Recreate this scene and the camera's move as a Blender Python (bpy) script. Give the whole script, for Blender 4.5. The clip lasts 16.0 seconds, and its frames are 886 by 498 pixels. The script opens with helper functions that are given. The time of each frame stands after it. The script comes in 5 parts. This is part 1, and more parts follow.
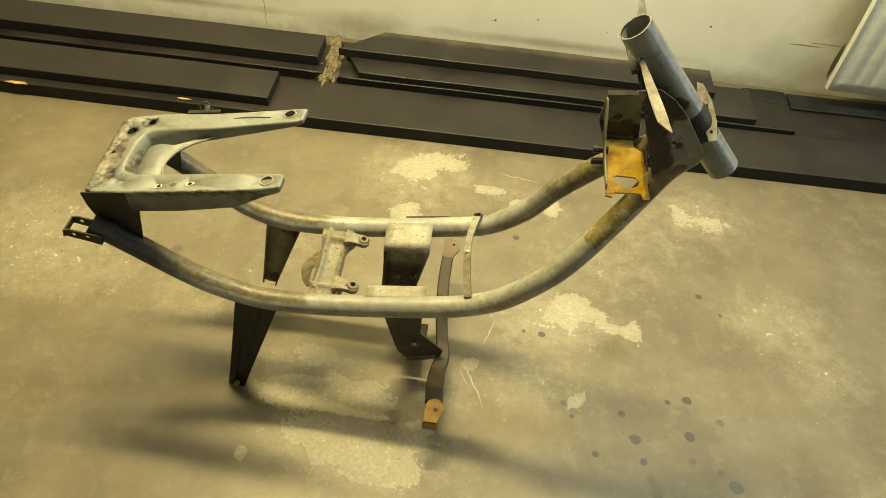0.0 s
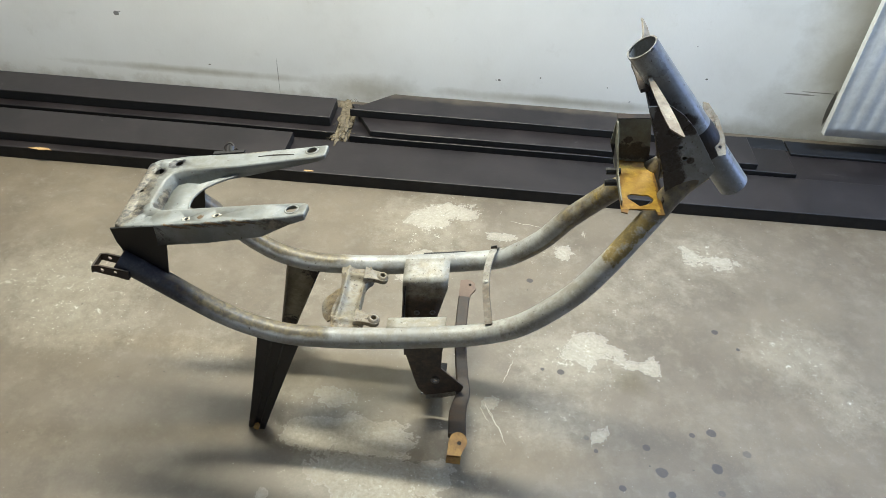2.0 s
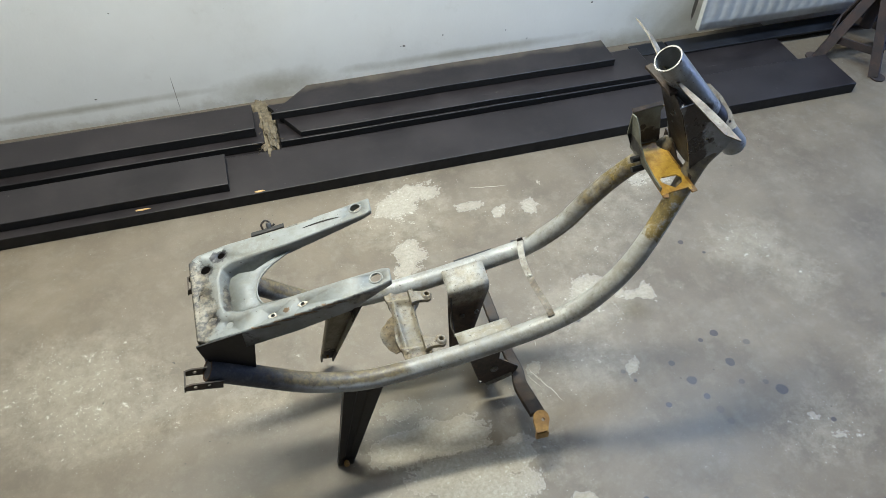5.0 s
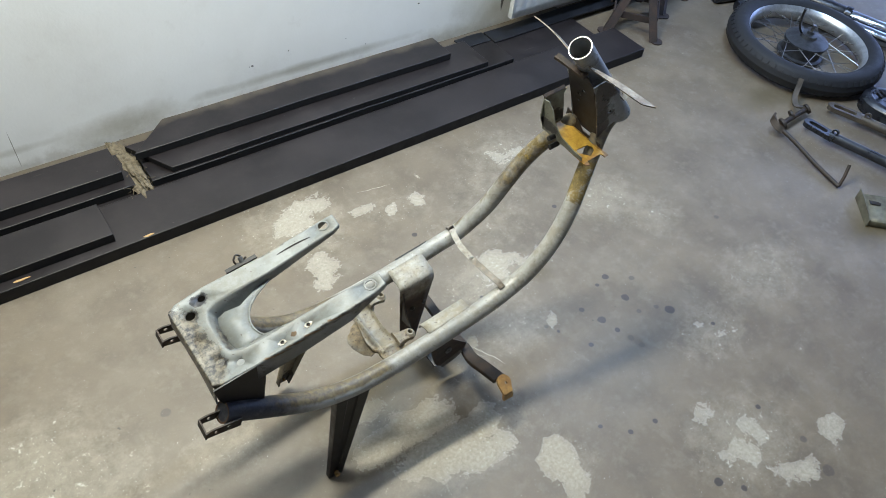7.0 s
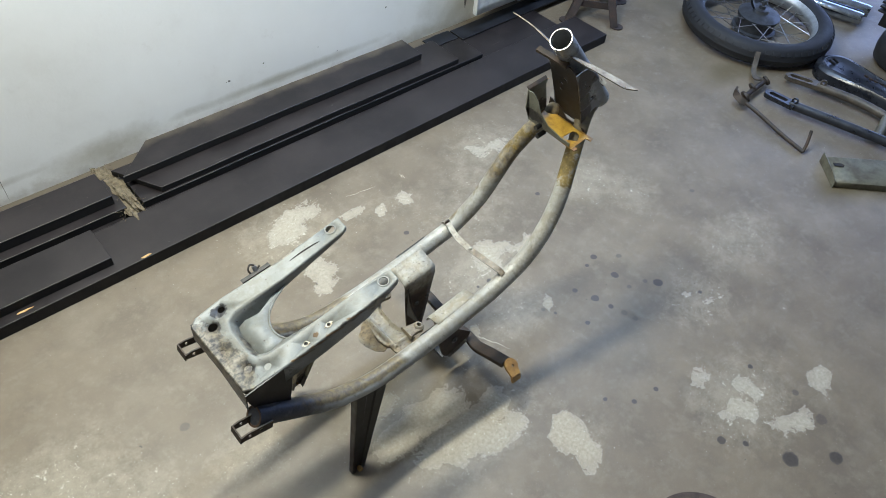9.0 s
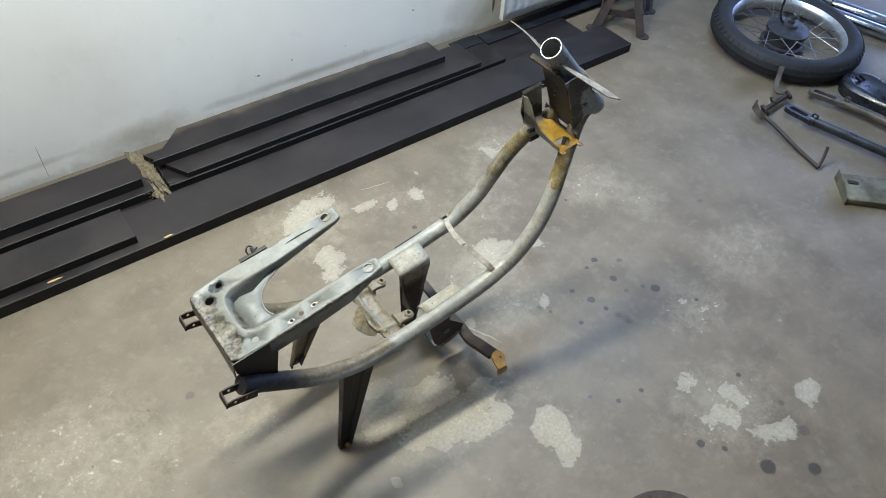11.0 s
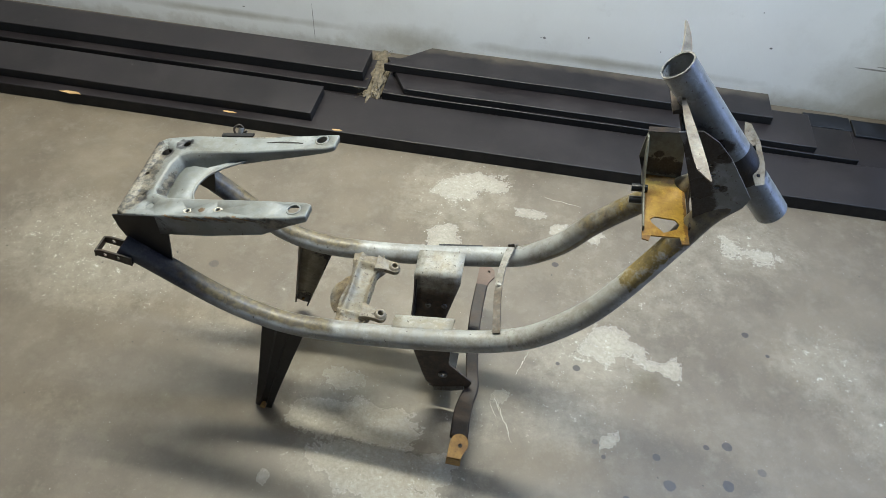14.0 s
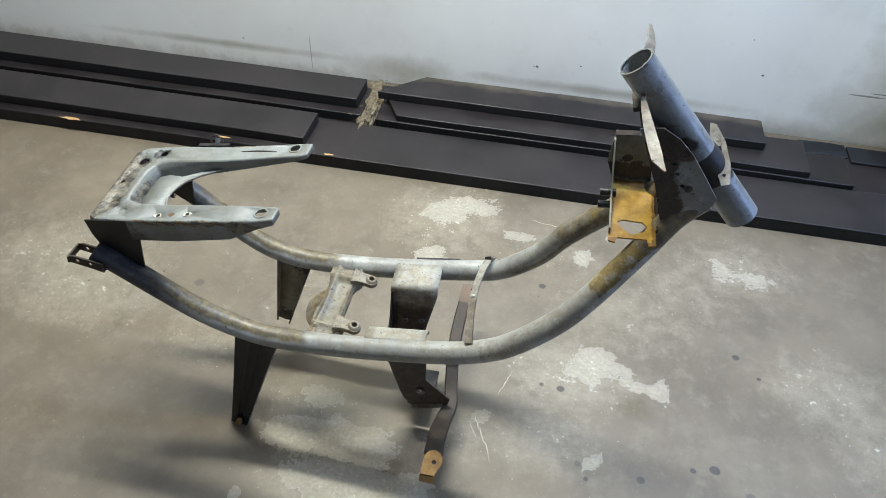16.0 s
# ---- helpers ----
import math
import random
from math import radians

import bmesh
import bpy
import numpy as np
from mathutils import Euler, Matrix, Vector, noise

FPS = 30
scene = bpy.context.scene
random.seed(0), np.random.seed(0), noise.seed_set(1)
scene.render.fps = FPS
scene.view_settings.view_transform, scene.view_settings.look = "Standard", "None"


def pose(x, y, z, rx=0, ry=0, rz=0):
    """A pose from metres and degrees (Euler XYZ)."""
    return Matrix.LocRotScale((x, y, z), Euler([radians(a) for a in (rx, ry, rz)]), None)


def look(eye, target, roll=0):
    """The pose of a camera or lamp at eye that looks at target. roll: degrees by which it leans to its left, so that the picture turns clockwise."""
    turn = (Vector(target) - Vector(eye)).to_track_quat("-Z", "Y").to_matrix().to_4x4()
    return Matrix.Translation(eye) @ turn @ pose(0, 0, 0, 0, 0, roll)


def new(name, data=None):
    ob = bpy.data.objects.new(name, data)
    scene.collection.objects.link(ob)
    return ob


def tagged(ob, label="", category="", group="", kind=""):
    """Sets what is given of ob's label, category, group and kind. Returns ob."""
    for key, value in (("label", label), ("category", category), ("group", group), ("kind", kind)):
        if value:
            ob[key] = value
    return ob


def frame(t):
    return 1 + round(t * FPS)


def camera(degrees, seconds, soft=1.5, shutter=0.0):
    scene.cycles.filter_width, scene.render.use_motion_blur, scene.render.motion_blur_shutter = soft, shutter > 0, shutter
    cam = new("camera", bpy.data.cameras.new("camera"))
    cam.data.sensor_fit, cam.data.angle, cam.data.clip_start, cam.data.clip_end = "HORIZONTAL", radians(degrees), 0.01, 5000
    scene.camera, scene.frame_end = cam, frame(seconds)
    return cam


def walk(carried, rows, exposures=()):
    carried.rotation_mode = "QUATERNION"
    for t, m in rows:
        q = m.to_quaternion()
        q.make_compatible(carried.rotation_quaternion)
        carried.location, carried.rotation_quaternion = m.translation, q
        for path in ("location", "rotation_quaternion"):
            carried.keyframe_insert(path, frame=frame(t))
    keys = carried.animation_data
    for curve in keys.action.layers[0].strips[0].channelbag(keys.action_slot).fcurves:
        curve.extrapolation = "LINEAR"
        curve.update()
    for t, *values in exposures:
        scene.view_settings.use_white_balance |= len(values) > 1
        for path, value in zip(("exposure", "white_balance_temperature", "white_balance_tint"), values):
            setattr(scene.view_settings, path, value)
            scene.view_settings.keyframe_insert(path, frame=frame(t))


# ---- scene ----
cam = camera(63.7, 16.0, soft=0.75)
PATH = [
    (0, (-0.025, -0.064, 1.235), (-0.061, 1.28, -0.246), 5.9),
    (0.5, (-0.019, -0.071, 1.271), (-0.11, 1.275, -0.205), 3.6),
    (1, (-0.026, -0.097, 1.272), (-0.132, 1.285, -0.17), 2.8),
    (1.5, (-0.034, -0.129, 1.238), (-0.139, 1.304, -0.153), 3.0),
    (2, (-0.042, -0.145, 1.186), (-0.111, 1.358, -0.131), 3.5),
    (2.5, (-0.046, -0.152, 1.179), (-0.128, 1.368, -0.118), 2.3),
    (3, (-0.057, -0.162, 1.185), (-0.153, 1.366, -0.103), 1.6),
    (3.5, (-0.076, -0.168, 1.281), (-0.153, 1.31, -0.065), 1.2),
    (3.7, (-0.069, -0.179, 1.327), (-0.157, 1.27, -0.049), -0.3),
    (5.8, (-0.661, 0.078, 1.398), (0.093, 1.147, -0.116), 6.4),
    (6, (-0.69, 0.081, 1.408), (0.14, 1.108, -0.093), 7.6),
    (6.5, (-0.71, 0.067, 1.426), (0.179, 1.082, -0.051), 8.1),
    (7, (-0.728, 0.055, 1.434), (0.175, 1.064, -0.038), 8.2),
    (7.5, (-0.72, 0.038, 1.444), (0.164, 1.053, -0.036), 7.3),
    (8, (-0.686, 0.014, 1.458), (0.181, 1.045, -0.02), 7.3),
    (8.5, (-0.688, 0.009, 1.471), (0.176, 1.045, -0.006), 6.3),
    (9, (-0.809, 0.062, 1.461), (0.16, 1.015, -0.006), 5.8),
    (9.2, (-0.859, 0.082, 1.461), (0.151, 0.994, -0.005), 6.4),
    (11.3, (-0.71, -0.143, 1.526), (0.082, 0.953, 0.051), 4.3),
    (11.5, (-0.641, -0.199, 1.529), (0.071, 0.964, 0.065), 4.4),
    (12, (-0.506, -0.219, 1.516), (0.061, 1.019, 0.051), 2.9),
    (12.5, (-0.338, -0.149, 1.492), (0.077, 1.111, -0.005), 4.3),
    (13, (-0.189, -0.1, 1.458), (-0.059, 1.198, -0.058), 3.9),
    (13.5, (-0.015, -0.043, 1.371), (-0.078, 1.271, -0.136), 5.4),
    (14, (0.001, -0.003, 1.244), (-0.178, 1.328, -0.238), 3.5),
    (14.5, (0.035, -0.021, 1.197), (-0.159, 1.382, -0.216), 3.3),
    (15, (0.064, -0.034, 1.195), (-0.164, 1.413, -0.167), 2.8),
    (15.5, (0.071, -0.038, 1.2), (-0.163, 1.393, -0.178), 2.6),
    (16, (0.08, -0.026, 1.197), (-0.167, 1.389, -0.195), 2.2),
]
LOOKS = [(0.0, -0.05, 11200, -12), (0.5, -0.03, 7500, -5), (1.0, -0.02, 6400, 0), (1.5, 0.0, 5880, 4), (2.5, 0.02, 5420, 7), (3.5, -0.10, 5350, 7), (6.0, -0.17, 5350, 7), (13.0, -0.22, 5350, 7), (14.0, -0.25, 5350, 7), (16.0, -0.12, 5270, 8)]
walk(cam, [(t, look(eye, target, roll)) for t, eye, target, roll in PATH], LOOKS)

# ---------------------------------------------------------------- light
world = bpy.data.worlds.new("world")
scene.world = world
world.use_nodes = True
world.node_tree.nodes["Background"].inputs[0].default_value = (0.75, 0.85, 1.0, 1)
world.node_tree.nodes["Background"].inputs[1].default_value = 0.045


def area_lamp(name, eye, target, size, size_y, watts, colour):
    data = bpy.data.lights.new(name, "AREA")
    data.shape, data.size, data.size_y, data.energy, data.color = "RECTANGLE", size, size_y, watts, colour
    ob = new(name, data)
    ob.matrix_world = look(eye, target)
    return ob


# a warm ceiling tube over the boards, a cold one further on
area_lamp("tube_lamp_warm", (-0.42, 1.42, 2.22), (-0.42, 1.419, 0), 1.2, 0.10, 87, (1.0, 0.88, 0.65))
area_lamp("tube_lamp_cold", (1.15, 1.18, 2.22), (1.15, 1.179, 0), 1.2, 0.10, 38, (0.68, 0.81, 1.0))
# bluish light from the right, inferred from shadows; its doorway is unseen and assumed
area_lamp("right_daylight", (4.62, 1.0, 1.05), (0.6, 1.0, 0.3), 1.7, 2.0, 48, (0.50, 0.60, 1.0))
# added fill lamp behind the camera; no rear window is known
area_lamp("rear_fill_lamp", (0.6, -3.42, 1.7), (0.3, 1.8, 0.7), 3.0, 1.1, 9, (0.88, 0.94, 1.0))

# ---------------------------------------------------------------- materials


def srgb(r, g, b):
    return tuple((v / 255 / 12.92 if v <= 10 else ((v / 255 + 0.055) / 1.055) ** 2.4) for v in (r, g, b)) + (1.0,)


class Nodes:
    """A small builder for node materials."""

    def __init__(self, name):
        self.m = bpy.data.materials.new(name)
        self.m.use_nodes = True
        self.t = self.m.node_tree
        self.b = self.t.nodes["Principled BSDF"]

    def add(self, kind, **values):
        n = self.t.nodes.new(kind)
        for k, v in values.items():
            n.inputs[k.replace("_", " ")].default_value = v
        return n

    def link(self, a, b):
        self.t.links.new(a, b)

    def coords(self, kind="Object"):
        return self.t.nodes.new("ShaderNodeTexCoord").outputs[kind]

    def position(self):
        return self.t.nodes.new("ShaderNodeNewGeometry").outputs["Position"]

    def noise(self, vec, scale, detail=4.0, rough=0.6):
        n = self.add("ShaderNodeTexNoise", Scale=scale, Detail=detail, Roughness=rough)
        self.link(vec, n.inputs["Vector"])
        return n.outputs["Fac"]

    def step(self, fac, low, high, to0=0.0, to1=1.0):
        n = self.add("ShaderNodeMapRange")
        n.inputs[1].default_value, n.inputs[2].default_value = low, high
        n.inputs[3].default_value, n.inputs[4].default_value = to0, to1
        self.link(fac, n.inputs[0])
        return n.outputs[0]

    def mix(self, fac, a, b, mode="MIX"):
        n = self.t.nodes.new("ShaderNodeMix")
        n.data_type, n.blend_type = "RGBA", mode
        for socket, v in ((n.inputs[0], fac), (n.inputs[6], a), (n.inputs[7], b)):
            if isinstance(v, (int, float)):
                socket.default_value = v
            elif isinstance(v, tuple):
                socket.default_value = v
            else:
                self.link(v, socket)
        return n.outputs[2]

    def math(self, op, a, b=0.0):
        n = self.t.nodes.new("ShaderNodeMath")
        n.operation = op
        for socket, v in ((n.inputs[0], a), (n.inputs[1], b)):
            if isinstance(v, (int, float)):
                socket.default_value = v
            else:
                self.link(v, socket)
        return n.outputs[0]

    def spot(self, p, centre, radii, wobble=None, amount=0.5, outer=1.05, inner=0.82):
        """A soft ellipsoid of tone round a place, its edge broken by a noise."""
        v = p
        for op, value in (("SUBTRACT", centre), ("DIVIDE", radii)):
            n = self.t.nodes.new("ShaderNodeVectorMath")
            n.operation = op
            self.link(v, n.inputs[0])
            n.inputs[1].default_value = value
            v = n.outputs[0]
        n = self.t.nodes.new("ShaderNodeVectorMath")
        n.operation = "LENGTH"
        self.link(v, n.inputs[0])
        d = n.outputs["Value"]
        if wobble is not None:
            d = self.math("ADD", d, self.math("MULTIPLY", self.math("SUBTRACT", wobble, 0.5), amount * 3.0))
        return self.step(d, outer, inner)

    def spots(self, p, rows, wobble, amount=0.5, outer=1.05, inner=0.82):
        out = 0.0
        for centre, radii in rows:
            s = self.spot(p, centre, radii, wobble, amount, outer, inner)
            out = s if out == 0.0 else self.math("MAXIMUM", out, s)
        return out

    def attr(self, name):
        n = self.t.nodes.new("ShaderNodeAttribute")
        n.attribute_name = name
        return n.outputs["Fac"]

    def bump(self, height, strength, distance):
        n = self.add("ShaderNodeBump", Strength=strength, Distance=distance)
        self.link(height, n.inputs["Height"])
        self.link(n.outputs[0], self.b.inputs["Normal"])

    def done(self, colour=None, rough=None, metal=None):
        for name, v in (("Base Color", colour), ("Roughness", rough), ("Metallic", metal)):
            if v is None:
                continue
            if isinstance(v, (int, float, tuple)):
                self.b.inputs[name].default_value = v
            else:
                self.link(v, self.b.inputs[name])
        return self.m


def simple(name, colour, second, rough=0.5, metal=0.0, scale=30.0, bump=0.15, low=0.4, high=0.65, grain=0.0008):
    """A paint or metal with two tones, fine grain and uneven gloss."""
    n = Nodes(name)
    p = n.coords()
    a = n.noise(p, scale)
    b = n.noise(p, scale * 9, 3.0)
    c = n.mix(n.step(a, low, high), colour, second)
    c = n.mix(n.step(b, 0.35, 0.75, 0.0, 0.35), c, tuple(v * 0.5 for v in colour[:3]) + (1.0,))
    n.bump(b, bump, grain)
    return n.done(c, n.step(a, 0.3, 0.7, max(rough - 0.1, 0.02), min(rough + 0.12, 1.0)), metal)


def frame_paint(name, base, dirt, rusty, metal=0.25, rough=0.42, amount=0.0, dark_spots=(), brown_spots=(), rust_spots=(), pits=0.0, bare=(38, 42, 53), film=((92, 76, 58), (62, 51, 40)), tear=1.1):
    """Hand-brushed silver paint over old enamel: brush tone, grime, brown film, rust, and a dark layer for flaked
    enamel and for painted-in reflections.
    """
    n = Nodes(name)
    p = n.position()
    big, mid, fine = n.noise(p, 11.0, 5.0), n.noise(p, 46.0, 6.0, 0.7), n.noise(p, 300.0, 3.0)
    ragged = n.noise(p, 38.0, 8.0, 0.8)
    c = n.mix(n.step(big, 0.35, 0.65), base, tuple(v * 0.66 for v in base[:3]) + (1.0,))
    c = n.mix(n.step(n.noise(p, 24.0, 7.0, 0.75), 0.46 - amount * 0.1, 0.62 - amount * 0.1, 0.0, 0.8), c, dirt)
    c = n.mix(n.step(n.noise(p, 70.0, 6.0, 0.8), 0.57, 0.66, 0.0, 0.35), c, tuple(min(1.0, v * 1.35) for v in base[:3]) + (1.0,))
    c = n.mix(n.step(mid, 0.55, 0.75, 0.0, 0.5), c, tuple(v * 0.6 for v in dirt[:3]) + (1.0,))
    brown = n.step(n.math("ADD", n.attr("grime"), n.math("MULTIPLY", n.math("SUBTRACT", mid, 0.5), 0.8)), 0.22, 0.6, 0.0, 0.85)
    if brown_spots:
        brown = n.math("MAXIMUM", brown, n.math("MULTIPLY", n.spots(p, brown_spots, ragged, tear), 0.85))
    dark = n.step(n.math("ADD", n.attr("dark"), n.math("MULTIPLY", n.math("SUBTRACT", mid, 0.5), 0.5)), 0.25, 0.7)
    if dark_spots:
        dark = n.math("MAXIMUM", dark, n.spots(p, dark_spots, ragged, tear))
    c = n.mix(dark, c, n.mix(n.step(fine, 0.4, 0.7, 0.0, 0.4), srgb(*bare), srgb(72, 70, 72)))
    c = n.mix(brown, c, n.mix(n.step(n.noise(p, 95.0, 5.0, 0.7), 0.42, 0.62), srgb(*film[1]), srgb(*film[0])))
    rust = n.step(n.math("ADD", n.attr("rust"), n.math("MULTIPLY", n.math("SUBTRACT", ragged, 0.5), 1.5)), 0.36, 0.50, 0.0, 0.88)
    if rust_spots:
        rust = n.math("MAXIMUM", rust, n.spots(p, rust_spots, ragged, tear))
    flecks = n.mix(n.step(n.noise(p, 62.0, 7.0, 0.8), 0.55, 0.63, 0.0, 0.75), n.mix(n.step(ragged, 0.4, 0.6), rusty, tuple(v * 0.38 for v in rusty[:3]) + (1.0,)), tuple(min(1.0, v * 1.7) for v in rusty[:3]) + (1.0,))
    c = n.mix(rust, c, flecks)
    if pits:
        c = n.mix(n.step(n.noise(p, 170.0, 2.0), 0.72 - pits * 0.1, 0.77 - pits * 0.1, 0.0, 0.85), c, srgb(64, 52, 40))
    n.bump(n.math("ADD", n.math("MULTIPLY", mid, 0.6), n.math("MULTIPLY", fine, 0.4)), 0.35, 0.0012)
    r = n.mix(rust, n.step(big, 0.3, 0.7, rough - 0.08, rough + 0.1), (0.8, 0.8, 0.8, 1))
    return n.done(c, r, n.mix(n.math("MAXIMUM", rust, dark), (metal,) * 3 + (1,), (0.0, 0.0, 0.0, 1)))


SILVER = frame_paint("worn_silver_paint", srgb(168, 168, 163), srgb(128, 123, 111), srgb(136, 115, 44), metal=0.06, rough=0.44, amount=0.25, tear=0.7, film=((112, 98, 60), (70, 59, 40)),
                     brown_spots=[((0.232, 0.727, 0.545), (0.03, 0.03, 0.018)), ((0.252, 0.737, 0.568), (0.03, 0.03, 0.022)), ((0.225, 0.735, 0.528), (0.03, 0.03, 0.010)), ((0.13, 0.853, 0.375), (0.05, 0.02, 0.022)), ((0.06, 0.875, 0.32), (0.05, 0.02, 0.012)), ((-0.33, 0.868, 0.262), (0.05, 0.02, 0.012))], pits=0.3)
CARRIER = frame_paint("grey_green_paint", srgb(134, 137, 134), srgb(112, 110, 101), srgb(112, 90, 62), metal=0.0, rough=0.46, amount=0.0,
                      dark_spots=[((-0.570, 0.668, 0.437), (0.055, 0.007, 0.026)), ((-0.607, 0.835, 0.458), (0.018, 0.016, 0.03)), ((-0.553, 0.835, 0.46), (0.013, 0.012, 0.02)), ((-0.578, 0.81, 0.46), (0.013, 0.014, 0.02)), ((-0.574, 0.706, 0.46), (0.011, 0.012, 0.02)), ((-0.594, 0.755, 0.45), (0.012, 0.03, 0.03)), ((-0.600, 0.80, 0.45), (0.018, 0.04, 0.03))],
                      brown_spots=[((-0.596, 0.75, 0.45), (0.030, 0.10, 0.04)), ((-0.33, 0.668, 0.49), (0.03, 0.006, 0.01)), ((-0.42, 0.85, 0.494), (0.05, 0.004, 0.01)), ((-0.549, 0.755, 0.44), (0.006, 0.05, 0.03))] + [((x, 0.6655, 0.5045 + 0.2 * (x + 0.314)), (0.022, 0.006, 0.0035)) for x in (-0.49, -0.46, -0.43, -0.40, -0.37, -0.34)],
                      rust_spots=[((-0.458, 0.682, 0.48), (0.006, 0.005, 0.008))] + [((x, 0.6668, 0.5058 + 0.2 * (x + 0.314)), (0.018, 0.006, 0.0014)) for x in (-0.50, -0.465, -0.43, -0.385)], pits=0.25, bare=(50, 50, 52), film=((132, 124, 106), (52, 48, 44)))
LUGCAST = frame_paint("dirty_cast_paint", srgb(152, 150, 141), srgb(122, 112, 88), srgb(118, 96, 58), metal=0.0, rough=0.55, amount=0.5, pits=1.0, bare=(66, 68, 78), film=((124, 108, 76), (84, 70, 48)))
CREAM = frame_paint("cream_overpaint", srgb(172, 170, 160), srgb(134, 124, 102), srgb(118, 96, 66), metal=0.05, rough=0.5, amount=0.1, pits=0.7, bare=(30, 28, 30))
HEADGREY = frame_paint("blue_grey_paint", srgb(140, 143, 145), srgb(110, 109, 106), srgb(130, 100, 62), metal=0.05, rough=0.29, amount=0.3, pits=0.5, bare=(42, 35, 31), tear=0.55,
                       dark_spots=[((0.240, 0.735, 0.600), (0.018, 0.02, 0.05)), ((0.224, 0.735, 0.650), (0.018, 0.02, 0.05)), ((0.208, 0.735, 0.690), (0.016, 0.02, 0.03)), ((0.236, 0.74, 0.575), (0.022, 0.05, 0.03)), ((0.222, 0.74, 0.62), (0.016, 0.05, 0.04)), ((0.235, 0.74, 0.678), (0.03, 0.05, 0.012)), ((0.262, 0.735, 0.628), (0.006, 0.02, 0.006)), ((0.245, 0.735, 0.622), (0.006, 0.02, 0.006)), ((0.305, 0.77, 0.64), (0.02, 0.06, 0.014)), ((0.245, 0.735, 0.585), (0.02, 0.02, 0.035)), ((0.222, 0.735, 0.67), (0.022, 0.02, 0.05))])
LEGDRAB = frame_paint("drab_leg_paint", srgb(150, 143, 122), srgb(110, 99, 78), srgb(104, 76, 44), metal=0.0, rough=0.5, amount=0.4, pits=0.4, bare=(38, 32, 26),
                       dark_spots=[((-0.40, 0.88, 0.03), (0.05, 0.05, 0.035)), ((-0.335, 0.87, 0.22), (0.03, 0.05, 0.04))])
BRACKETGREY = frame_paint("drab_bracket_paint", srgb(120, 120, 106), srgb(92, 88, 72), srgb(140, 100, 44), metal=0.1, rough=0.45, amount=0.4, pits=0.4, bare=(28, 25, 22),
                          dark_spots=[((0.20, 0.82, 0.578), (0.06, 0.05, 0.014)), ((0.190, 0.82, 0.598), (0.006, 0.05, 0.006))], rust_spots=[((0.20, 0.82, 0.642), (0.06, 0.05, 0.008)), ((0.232, 0.82, 0.61), (0.008, 0.05, 0.03))])
# near-black brown for the gusset web and the ring at the weld
WEBDARK = simple("dark_brown_steel", srgb(28, 23, 19), srgb(46, 37, 27), 0.6, 0.0, 36.0, 0.4)
BLACKSTEEL = simple("black_enamel_steel", srgb(10, 10, 11), srgb(24, 21, 19), 0.42, 0.0, 28.0, 0.25)
BROWNSTEEL = simple("brown_rusty_steel", srgb(46, 40, 34), srgb(70, 57, 45), 0.6, 0.2, 34.0, 0.4)
ORANGE = frame_paint("bright_rust_primer", srgb(190, 154, 58), srgb(130, 94, 34), srgb(150, 100, 40), metal=0.0, rough=0.36, amount=0.35, tear=0.8, bare=(70, 50, 28), film=((126, 88, 36), (84, 58, 28)),
                     brown_spots=[((0.205, 0.815, 0.56), (0.05, 0.012, 0.02)), ((0.236, 0.74, 0.56), (0.006, 0.08, 0.02)), ((0.205, 0.69, 0.553), (0.05, 0.008, 0.02)), ((0.176, 0.76, 0.56), (0.004, 0.06, 0.02))])
FOOTRUST = frame_paint("ochre_rust", srgb(164, 130, 68), srgb(110, 80, 44), srgb(150, 100, 40), metal=0.0, rough=0.5, amount=0.7, pits=0.4, bare=(70, 50, 28))
FARFOOT = frame_paint("dull_brown_rust", srgb(98, 76, 58), srgb(74, 56, 42), srgb(96, 72, 42), metal=0.0, rough=0.6, amount=0.2, pits=0.3)
# near-black that stands in for the shade inside holes and slots
HOLESHADE = simple("hole_shade", srgb(28, 26, 24), srgb(44, 38, 32), 0.8, 0.0)
BARE = simple("bare_steel", srgb(150, 150, 150), srgb(110, 106, 100), 0.3, 0.9, 50.0, 0.1)
CHROME = simple("old_chrome", srgb(190, 196, 204), srgb(150, 154, 160), 0.14, 1.0, 20.0, 0.05)
RIMSTEEL = simple("dull_chromed_rim", srgb(206, 210, 216), srgb(168, 172, 178), 0.36, 0.85, 20.0, 0.08)
ALLOY = simple("dull_alloy", srgb(150, 150, 150), srgb(112, 112, 110), 0.45, 0.8, 30.0, 0.2)
HUBGREY = simple("dull_grey_casting", srgb(66, 68, 72), srgb(46, 46, 48), 0.5, 0.4, 26.0, 0.3)
RUBBER = simple("tyre_rubber", srgb(23, 24, 28), srgb(36, 37, 42), 0.7, 0.0, 40.0, 0.3)
BLACKPAINT = simple("blue_black_paint", srgb(26, 28, 34), srgb(44, 46, 52), 0.3, 0.0, 20.0, 0.1)
DRAINRUST = simple("drain_rust", srgb(70, 57, 48), srgb(50, 42, 37), 0.75, 0.1, 40.0, 0.4)
ARMBROWN = simple("brown_grey_tube", srgb(66, 60, 53), srgb(92, 84, 72), 0.5, 0.1, 24.0, 0.2)
NAVYBOARD = simple("blue_black_board", srgb(12, 14, 20), srgb(22, 25, 33), 0.5, 0.0, 12.0, 0.15)
OLIVE = simple("olive_grey_sheet", srgb(104, 102, 86), srgb(78, 73, 60), 0.5, 0.1, 24.0, 0.2)
RUSTIRON = simple("rusty_stand_iron", srgb(50, 44, 43), srgb(72, 58, 52), 0.75, 0.1, 30.0, 0.4)
